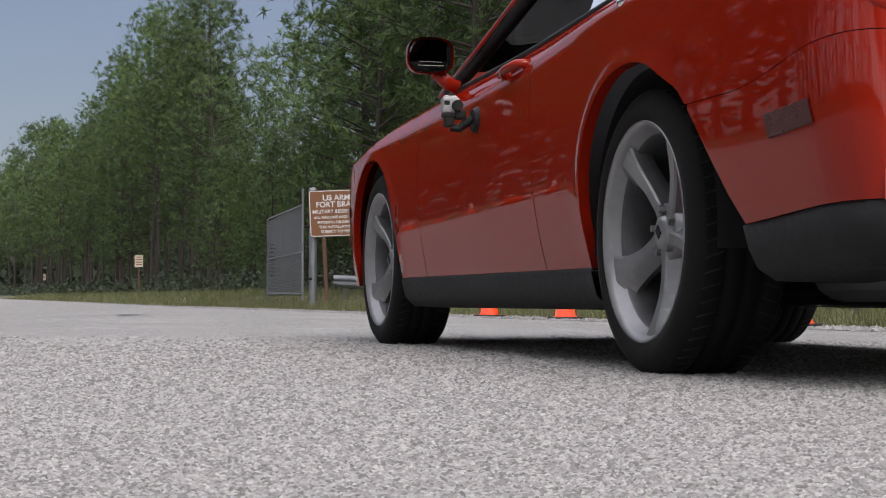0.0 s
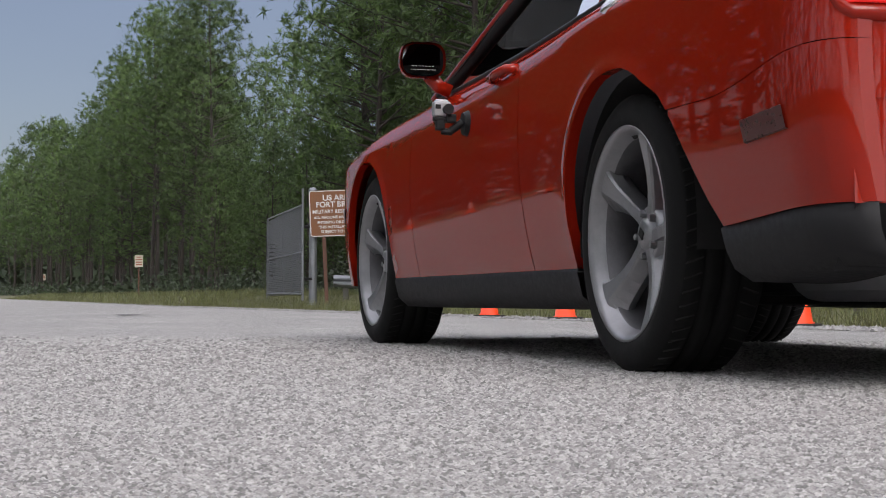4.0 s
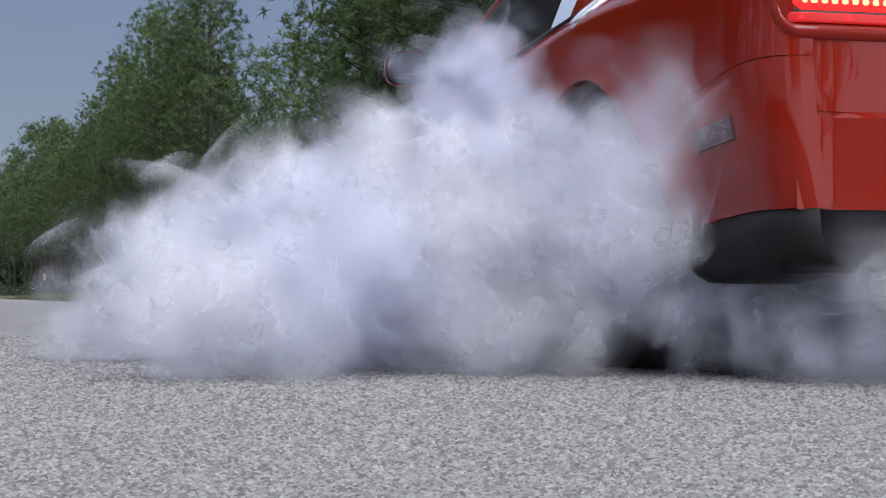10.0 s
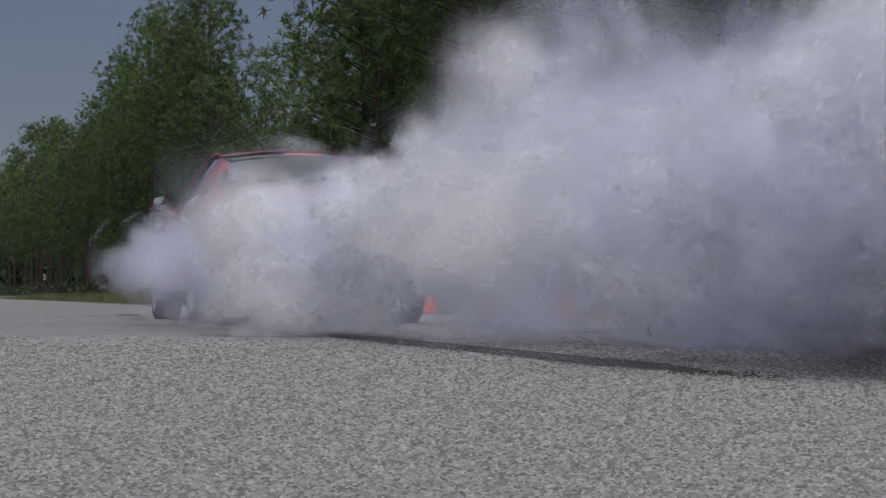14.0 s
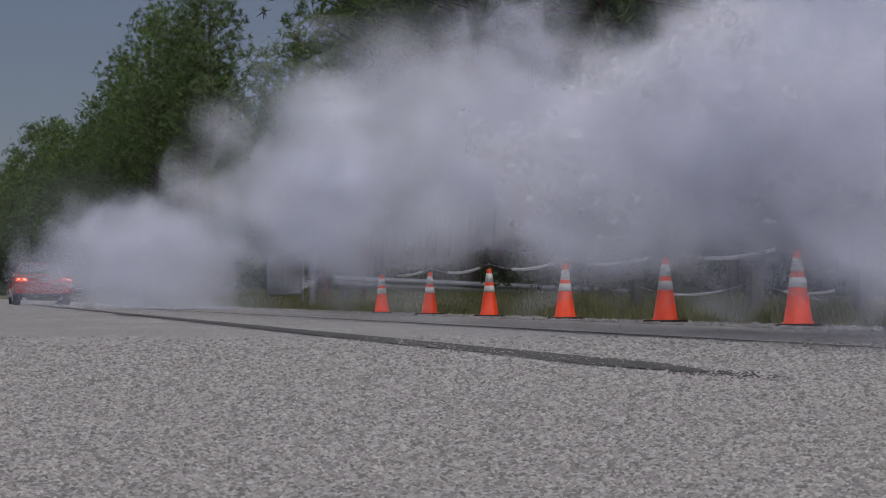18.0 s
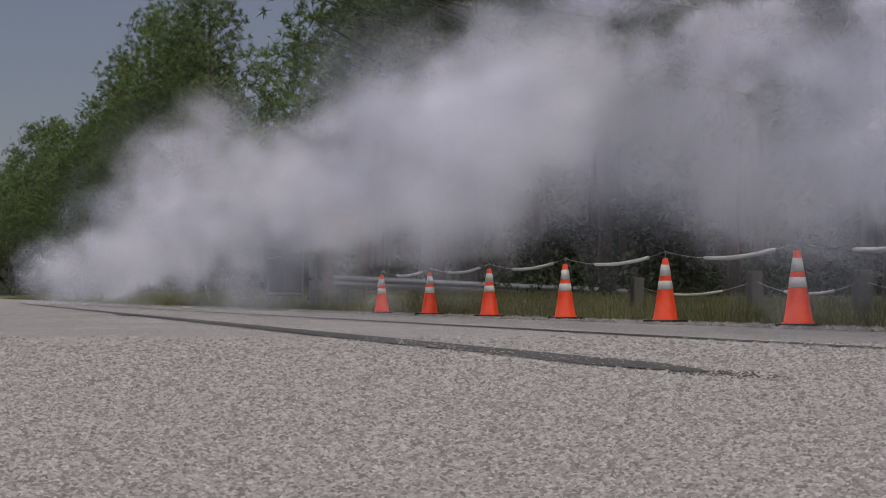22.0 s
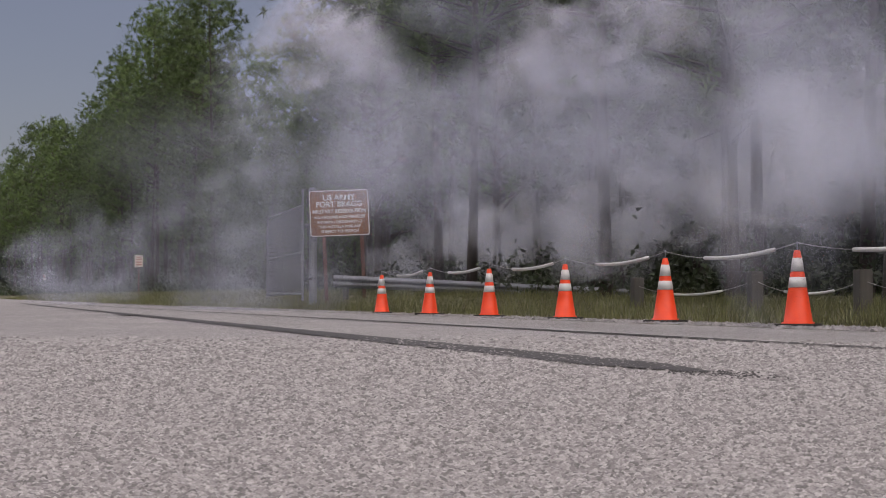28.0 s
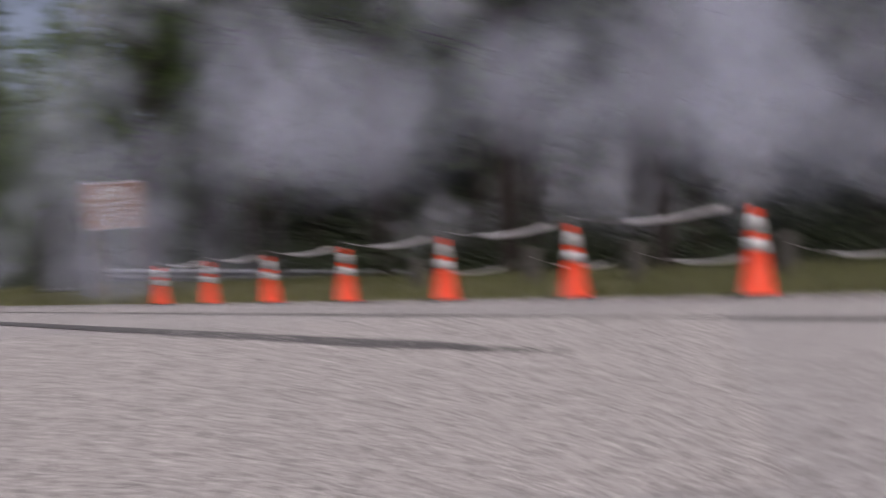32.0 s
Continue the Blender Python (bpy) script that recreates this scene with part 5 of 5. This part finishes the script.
def guard_rail():
    gr = thing("guard_rail", "low galvanised steel crash barrier on short posts", "guard rail")
    a, b = Vector((-2.84, 44.6, 0.70)), Vector((4.9, 43.6, 0.325))
    prof = [(-0.155, 0.0), (-0.13, -0.03), (-0.085, -0.08), (-0.05, -0.08), (0.0, -0.01), (0.05, -0.08), (0.085, -0.08), (0.13, -0.03), (0.155, 0.0)]
    vs = []
    n = 14
    for i in range(n + 1):
        p = a.lerp(b, i / n)
        for z, y in prof:
            vs.append((p.x, p.y + y, p.z + z))
    piece("rail", vs, grid_faces(n + 1, 9), M_GALV, gr, "corrugated steel beam", False)
    for i in range(5):
        p = a.lerp(b, 0.04 + 0.23 * i)
        part("rail_post", box_bm(0.15, 0.15, p.z + 0.3, Matrix.Translation((p.x, p.y + 0.1, (p.z + 0.12) / 2 - 0.05)), 0.012), M_WOOD, gr, "weathered timber post")


def timber_posts():
    tops = []
    for x, d, top in ((2.90, 25.7, 0.53), (3.96, 21.8, 0.56), (4.67, 19.1, 0.53), (5.6, 16.6, 0.53), (6.4, 14.2, 0.52)):
        u, v = uv_of(x, d)
        gz = ground_z(u, v)
        t = thing("timber_post", "squat weathered grey timber post in the grass", "post", "timber posts", m=pose(x, d, gz - 0.05, random.uniform(-1, 1), random.uniform(-1.5, 1.5), 15))
        part("post_body", box_bm(0.165, 0.165, top - gz + 0.05, Matrix.Translation((0, 0, (top - gz + 0.05) / 2)), 0.02, 2), M_WOOD, t)
        tops.append(Vector((x, d, top - 0.12)))
    for i, (a, b) in enumerate(zip(tops, tops[1:])):
        pipe_rope("pipe_on_cord", a, b, 0.3, 0.75, 0.16, 0.018)


def small_sign(x, d, w, h, zc, nm, gz):
    s = thing("roadside_sign", "small pale notice board on a dark post", "sign", "small roadside signs", m=pose(x, d, 0, 0, 0, 8))
    face = Matrix.Translation((0, 0, zc)) @ Matrix.Rotation(math.pi / 2, 4, 'X')
    part("board", rounded(w, h, 0.02, 0.03), M_PALE, s, "pale tan board", m=face)
    for k in range(4):
        part("print_bar", box_bm(w * (0.5 if k == 0 else 0.72), h * 0.10, 0.006, face @ Matrix.Translation((0, h * (0.33 - 0.21 * k), 0.014))), M_RUST, s)
    part("post", box_bm(0.09, 0.07, zc + h / 2 - gz + 0.4, Matrix.Translation((0, 0.06, (zc + h / 2 + gz - 0.4) / 2)), 0.008), M_POST, s)


cones()
big_sign()
gate()
guard_rail()
timber_posts()
small_sign(-18.6, 105.0, 0.50, 0.72, 2.62, "a", 0.1)
small_sign(-53.4, 229.5, 0.62, 0.80, 3.35, "b", 0.5)
SKIDS = skid_marks()
CRUMBS = rubber_crumbs()
road_blemish()
forest()
undergrowth()
road_chippings()
shoulder_stones()
blades("verge_grass", "green verge grass with seed heads", 30000, lambda r: (8 + 55 * r.random() ** 1.5, 7.75 + 5.5 * r.random() ** 1.4), M_GRASS, 0.07, 0.26, 0.006, 31)
blades("far_verge_grass", "green grass along the far road edge", 12000, lambda r: (60 + 130 * r.random() ** 1.3, 7.4 + 6.0 * r.random()), M_GRASS, 0.12, 0.4, 0.02, 32)
# ---- tyre smoke: rigid puffs of thin nested veils that drift with the wind ----
VEILS = {"dense": (0.27, (0.955, 0.962, 1.0)), "mid": (0.155, (0.85, 0.875, 1.0)), "thin": (0.062, (0.68, 0.74, 0.88)), "haze": (0.16, (0.83, 0.86, 0.945))}
M_SMOKE = {k: smoke_material(k + "_tyre_smoke", al, tint) for k, (al, tint) in VEILS.items()}


def puff_mesh(kind, seed, wisps=100, spokes=7):
    """A billow of many small bowl-shaped wisps, thick in their middle and gone at their rim."""
    rng = np.random.default_rng(seed + 40)
    verts, faces, thick, normals = [], [], [], []
    # lumps within the billow
    lumps = rng.normal(0, 1, (7, 3))
    lumps /= np.linalg.norm(lumps, axis=1)[:, None]
    lumps *= rng.uniform(0.35, 0.72, (7, 1))
    lump_r = rng.uniform(0.28, 0.46, 7)
    for i in range(wisps):
        if i % 3 == 0:
            c = rng.normal(0, 0.36, 3)
        else:
            k = rng.integers(7)
            d = rng.normal(0, 1, 3)
            c = lumps[k] + d / np.linalg.norm(d) * lump_r[k] * rng.uniform(0.5, 1.0) ** 0.5
        c = Vector(c)
        c.z *= 0.9
        own = (c - Vector(lumps[k]) if i % 3 else c + Vector(rng.normal(0, 0.2, 3))).normalized()
        axis = (own * 1.3 + Vector(rng.normal(0, 0.55, 3))).normalized()
        side = axis.orthogonal().normalized()
        up = axis.cross(side)
        r = rng.uniform(0.28, 0.50)
        sag = r * rng.uniform(0.08, 0.22)
        k0 = len(verts)
        lit = c * 0.8 + own * 0.3 + Vector((0, 0, 0.12))
        for q, th in ((0.0, 1.0), (0.5, 0.56), (1.0, 0.0)):
            for j in range(1 if q == 0 else spokes):
                a = 2 * math.pi * (j + 0.5 * q) / spokes
                w = q * r * (rng.uniform(0.75, 1.25) if q else 1.0)
                out = side * math.cos(a) + up * math.sin(a)
                verts.append(tuple(c + out * w - axis * (sag * q * q)))
                thick.append(th)
                normals.append(tuple((lit + axis * 0.12 + out * (0.15 * q)).normalized()))
        for j in range(spokes):
            l = (j + 1) % spokes
            faces.append((k0, k0 + 1 + j, k0 + 1 + l))
            faces.append((k0 + 1 + j, k0 + 1 + spokes + j, k0 + 1 + l))
            faces.append((k0 + 1 + l, k0 + 1 + spokes + j, k0 + 1 + spokes + l))
    me = mesh_of("smoke_puff", verts, faces, M_SMOKE[kind], True)
    me.attributes.new("thickness", 'FLOAT', 'POINT').data.foreach_set("value", thick)
    me.normals_split_custom_set_from_vertices(normals)
    return me


WISPS = {"dense": 88, "mid": 58, "thin": 44, "haze": 46}
PUFFS = {kind: [puff_mesh(kind, s, WISPS[kind]) for s in (1, 2, 3, 4)] for kind in M_SMOKE}


def along(s, left=0.0, dz=0.0):
    """A place beside the car's line: s metres on from where it stood burning its tyres."""
    h, l = Vector((-0.2538, 0.9673, 0)), Vector((-0.9673, -0.2538, 0))
    p = Vector((1.29, 4.74, 0)) + h * s + l * (left + 0.0003 * s * s * (1 if s > 0 else 0))
    u, v = uv_of(p.x, p.y)
    return Vector((p.x, p.y, ground_z(u, v) + dz))


CAR_S = [(0, -0.325), (3.0, -0.325), (3.5, -0.244), (4.5, -0.205), (5.5, -0.193), (6.0, -0.193), (6.5, -0.09), (7.0, 0.0), (8.5, 0.0), (9.6, 0.0), (10.0, 0.03), (10.5, 0.22), (11.0, 0.517), (11.5, 1.25), (12.0, 2.4),
         (12.5, 3.4), (13.0, 4.7), (13.5, 6.76), (14.0, 9.3), (14.5, 12.2), (15.5, 20.2), (16.5, 29.8), (17.0, 38.0), (18.0, 54.0), (19.0, 71.0), (20.0, 85.0), (22.0, 112.0), (26.0, 162.0), (32.0, 233.0)]


def car_s(t):
    return float(np.interp(t, [a for a, _ in CAR_S], [b for _, b in CAR_S]))


def puff(kind, r, rows, turn):
    """One puff of smoke; rows are seconds and place. It starts under the road, where the tyre has not yet burnt it off."""
    ob = new("smoke_veil" if kind in ("thin", "haze") else "smoke_puff", PUFFS[kind][turn % 4])
    ob.scale = (r, r, r * 0.95)
    label = {"dense": "dense white puff of tyre smoke", "mid": "pale drifting puff of tyre smoke", "thin": "thin grey veil of tyre smoke", "haze": "faint grey haze of tyre smoke"}[kind]
    tagged(ob, label, "smoke", "tyre smoke")
    a = turn * 47.0
    walk(ob, [(t, Matrix.Translation(p) @ Matrix.Rotation(radians(a + (i * 9)), 4, 'Z')) for i, (t, p) in enumerate(rows)])
    return ob


WIND = Vector((1.0, 0.22, 0.0))


def smoke():
    rng = random.Random(17)
    n = 0

    def run(kind, r, tb, start, target, tau, leave, wind, rise, calms=False):
        """Up from under the tyre to its place in the cloud, and off with the wind when it leaves."""
        nonlocal n
        n += 1
        low = Vector((start.x, start.y, -r - 0.25))
        rows = [(0.0, low), (tb, low), (tb + tau * 0.4, start.lerp(target, 0.55)), (tb + tau, target)]
        t = max(tb + tau + 0.1, leave)
        p = target.copy()
        if t > tb + tau + 0.5:
            p = p + Vector((-0.04, 0, 0.03)) * (t - tb - tau)
            rows.append((t, p))
        go = wind + Vector((0, 0, rise))
        p = p + go * 0.55
        rows.append((t + 1.0, p))
        t += 1.0
        while t < 31.5:
            step = min(4.0, 32.0 - t)
            calm = sstep(19.5, 23, t) if calms else 0.0
            p = p + (wind * (0.9 - 0.55 * calm) + Vector((0, 0, rise * (0.9 - 0.65 * calm))) + Vector((rng.uniform(-0.1, 0.1), rng.uniform(-0.1, 0.1), 0))) * step
            t += step
            rows.append((t, p))
        puff(kind, r, rows, n)

    def wind_of(k=1.0):
        return WIND * (k * rng.uniform(0.85, 1.25)) + Vector((rng.uniform(-0.1, 0.1), rng.uniform(-0.1, 0.12), 0))

    # first wisps from the wheel arch and behind the tyre
    for i in range(14):
        tb = 5.0 + 0.19 * i
        q = i / 14
        r = rng.uniform(0.11, 0.17) + 0.06 * q
        run("thin" if i % 3 else "mid", r, tb, along(0.15, 0.95, 0.5), along(-0.32 + rng.uniform(0.0, 0.35 + 1.05 * q), 1.02 + rng.uniform(0.0, 0.12), rng.uniform(0.62 - 0.5 * q, 0.74)), 0.6, 11.5, wind_of(), 0.4)
    for i in range(12):
        tb = 4.3 + 0.33 * i
        r = rng.uniform(0.08, 0.15)
        run("thin", r, tb, along(-0.3, 0.75, 0.05), along(-0.4 - 0.3 * rng.random(), 0.4 + 0.45 * rng.random(), rng.uniform(0.03, 0.22)), 0.6, 11.0, wind_of(), 0.25)
    for i in range(16):
        tb = 6.15 + 0.08 * i
        f = 0.2 + 1.1 * (i / 16)
        run("mid" if i % 4 == 0 else "thin", rng.uniform(0.15, 0.25), tb, along(0.1, 0.95, 0.2), along(f, rng.uniform(1.05, 1.2), rng.uniform(0.1, 0.6)), 0.45, 11.0, wind_of(), 0.3)
    # the growing cloud along the flank
    N = 66
    for i in range(N):
        q = i / N
        tb = 6.9 + 4.4 * q ** 1.5
        g = min(1.0, (tb - 6.9) / 1.5)
        r = rng.uniform(0.22, 0.32) + 0.12 * q
        out = rng.random() ** 0.75
        lf = 1.12 + out * (0.20 + 0.52 * g + 0.32 * q)
        f = rng.uniform(-0.3, 0.7 + 1.1 * g) - 0.2 * out
        z = rng.uniform(0.02, 0.30 + 0.46 * q) * (1.0 - (0.5 - 0.4 * q) * out)
        kind = "dense" if i % 3 and i > 30 else "mid" if i > 12 else "thin"
        run(kind, r, tb, along(0.0, 0.9, 0.1), along(f, lf, z), 0.8, 10.8 + rng.uniform(0, 0.4), wind_of(1.3), rng.uniform(0.1, 0.35))
    # curls over the wheel arch, and the thick smoke that swallows the wheel
    for i in range(9):
        run("mid", rng.uniform(0.13, 0.20), 7.2 + 0.42 * i, along(0.1, 0.95, 0.5), along(rng.uniform(0.0, 0.4), 1.0 + rng.uniform(0, 0.1), rng.uniform(0.66, 0.86)), 0.6, 11.0, wind_of(), 0.4)
    for i in range(22):
        tb = 8.7 + 2.6 * (i / 22)
        run("dense" if i % 3 else "mid", rng.uniform(0.26, 0.4), tb, along(0.0, 0.9, 0.1), along(rng.uniform(-0.8, 0.5), rng.uniform(0.6, 1.35), rng.uniform(0.06, 0.60)), 0.7, 12.1 + rng.uniform(0, 0.7), wind_of(0.9), rng.uniform(0.1, 0.3))
    # grey smoke under and behind the tail
    for i in range(38):
        q = i / 38
        tb = 6.7 + 5.0 * q ** 1.5
        r = rng.uniform(0.19, 0.31) + 0.12 * q
        run("dense" if i % 2 == 0 and i > 9 else "mid", r, tb, along(-0.3, 0.7, 0.0), along(rng.uniform(-1.3, -0.35), rng.uniform(-0.9, 0.95), rng.uniform(0.04, 0.26 + 0.26 * q)), 0.8, 12.4 + rng.uniform(0, 1.0), wind_of(0.6), rng.uniform(0.1, 0.35))
    # low smoke rolling out under the tail as it pulls away
    for i in range(16):
        tb = 10.7 + 1.1 * (i / 16)
        run("dense" if i % 2 else "mid", rng.uniform(0.26, 0.36), tb, along(0.0, 0.5, 0.0), along(rng.uniform(-0.3, 1.1), rng.uniform(-0.5, 0.35), rng.uniform(0.06, 0.34)), 0.7, 12.7 + rng.uniform(0, 0.8), wind_of(0.7), 0.25)
    # the great cloud as the car pulls off
    N = 42
    for i in range(N):
        tb = 11.4 + 2.7 * (i / N)
        s = car_s(tb)
        r = rng.uniform(0.38, 0.68) if tb > 12.1 else rng.uniform(0.28, 0.4)
        side = rng.choice((0.8, -0.8)) + rng.uniform(-0.5, 0.4)
        top = 0.3 if tb < 12.2 else 1.0
        run("dense" if i % 4 else "mid", r, tb, along(s, side, 0.0), along(s + rng.uniform(-1.4, -0.4), side - rng.uniform(0.1, 0.9), rng.uniform(0.15, top)), 0.9, tb + 1.0, wind_of(0.8), rng.uniform(0.12, 0.4))
    # curls thrown out beside the rear wheel as it drives off
    for i in range(34):
        tb = 11.9 + 2.7 * (i / 34)
        s = car_s(tb)
        run("dense" if tb < 13.4 and i % 3 else "mid", rng.uniform(0.24, 0.38) + 0.12 * max(0.0, tb - 12.9), tb, along(s, 0.85, 0.05), along(s + rng.uniform(-0.7, 0.9), rng.uniform(1.0, 1.5), rng.uniform(0.12, 0.60)), 0.45, tb + 0.7, wind_of(1.4), 0.5)
    # what lingers over the start of the marks
    N = 24
    for i in range(N):
        tb = 12.1 + 2.0 * (i / N)
        d = rng.uniform(4.8, 11.0)
        x = d * rng.uniform(0.06, 0.27)
        r = rng.uniform(0.45, 0.7) + 0.04 * d
        run("mid" if d < 8 or i % 2 else "thin", r, tb, along(car_s(tb) * 0.6, 0.3, 0.0), Vector((x, d, rng.uniform(0.1, 0.14 * d))), 1.1, tb + rng.uniform(1.5, 3.6), wind_of(0.5), rng.uniform(0.2, 0.5))
    # smoke left along the road while the car drives away
    N = 40
    for i in range(N):
        tb = 13.4 + 4.6 * (i / N)
        s = car_s(tb)
        r = rng.uniform(0.55, 0.95) + 0.02 * s
        side = rng.choice((0.8, -0.8))
        run("mid" if i % 2 and s < 40 else "thin", r, tb, along(s, side, 0.0), along(s - rng.uniform(0.8, 2.4), side - rng.uniform(0.2, 1.4), rng.uniform(0.4, 1.0) + 0.01 * s), 1.0, tb + 1.2, wind_of(rng.uniform(0.5, 1.0)), rng.uniform(0.3, 0.7))
    # the broad bank that hangs between the road and the woods and slowly blows into them
    N = 66
    for i in range(N):
        s = 3.5 + 62 * ((i * 0.618) % 1.0) ** 1.7
        tb = max(12.8, float(np.interp(s, [b for _, b in CAR_S], [a for a, _ in CAR_S])) + 0.2 + rng.uniform(0, 0.8))
        side = -rng.uniform(0.5, 7.0) if s < 40 else -rng.uniform(0.0, 5.0)
        p = along(s, side)
        # the top of the wedge rises with the wind, across the road
        wedge = min(1.0, max(0.05, 1.24 + 5.0 * p.x / p.y))
        r = (0.4 + 0.052 * p.y * rng.uniform(0.75, 1.25)) * (0.35 + 0.65 * wedge)
        top = 0.2 + 0.18 * p.y * wedge
        low = 0.55 * r + 0.003 * p.y
        z = low + max(0.0, top - 0.9 * r - low) * rng.random() ** 0.8
        stays = i % 11 in (2, 5, 8)
        leave = 29.5 if stays else rng.uniform(17.5, 24.0)
        r *= 1.5 if stays else 1.0
        run("thin" if stays else "haze", r, tb, along(s, -0.8, -0.5), along(s, side, z), 1.9, leave, wind_of(1.0 + 0.026 * p.y), rng.uniform(0.05, 0.2), stays)


def drive():
    """The car's way along the road and the turning of its wheels."""
    rows = []
    for t, s in CAR_S:
        p = along(s, -0.07 * sstep(0.6, 1.6, s) * (1 - sstep(2.6, 4.5, s)))
        yaw = 90 + 14.7 + math.degrees(0.0006 * max(0.0, s))
        q = along(s + 2.9)
        rows.append((t, pose(p.x, p.y, p.z, 0, -math.degrees(math.atan2(q.z - p.z, 2.9)), yaw)))
    walk(CAR, rows)
    # wheels: x forwards, so rolling on turns the top forwards (about +y)
    def spin(w, x, sign, extra, phase):
        keys, t, last = [], 0.0, None
        ang = 0.0
        while t <= 32.0001:
            roll = math.degrees((car_s(t) + 0.325) / TYRE_R)
            a = phase + sign * (roll + extra(t))
            keys.append((t, pose(x, sign * 0.80, AXLE_Z) @ Matrix.Rotation(radians(0 if sign > 0 else 180), 4, 'Z') @ Matrix.Rotation(radians(a), 4, 'Y')))
            t = round(t + 1 / 30, 5)
        walk(w, keys)
    def burn(t):
        """Degrees turned by wheelspin."""
        t0 = 5.0
        if t < t0:
            return 0.0
        a = min(t, 20.0) - t0
        ramp = min(a, 1.2)
        return 30 * 44 * (ramp * ramp / 2.4 + max(0.0, a - 1.2))
    spin(WHEELS[0], 0.0, 1, burn, 43.5)
    spin(WHEELS[1], 0.0, -1, burn, 10)
    spin(WHEELS[2], WB, 1, lambda t: 0.0, 53)
    spin(WHEELS[3], WB, -1, lambda t: 0.0, 40)


def lay_marks():
    """Each length of rubber appears on the road as the tyre passes."""
    for ob, s in SKIDS:
        t = float(np.interp(s - 0.21, [b for _, b in CAR_S], [a for a, _ in CAR_S]))
        t = max(7.5, t)
        under, up = Matrix.Translation((0, 0, -0.03)), Matrix.Identity(4)
        walk(ob, [(0.0, under), (t - 0.1, under), (t + 0.1, up), (32.0, up)])
    walk(CRUMBS, [(0.0, under), (9.5, under), (9.8, up), (32.0, up)])


def motions():
    drive()
    lay_marks()
    smoke()


motions()
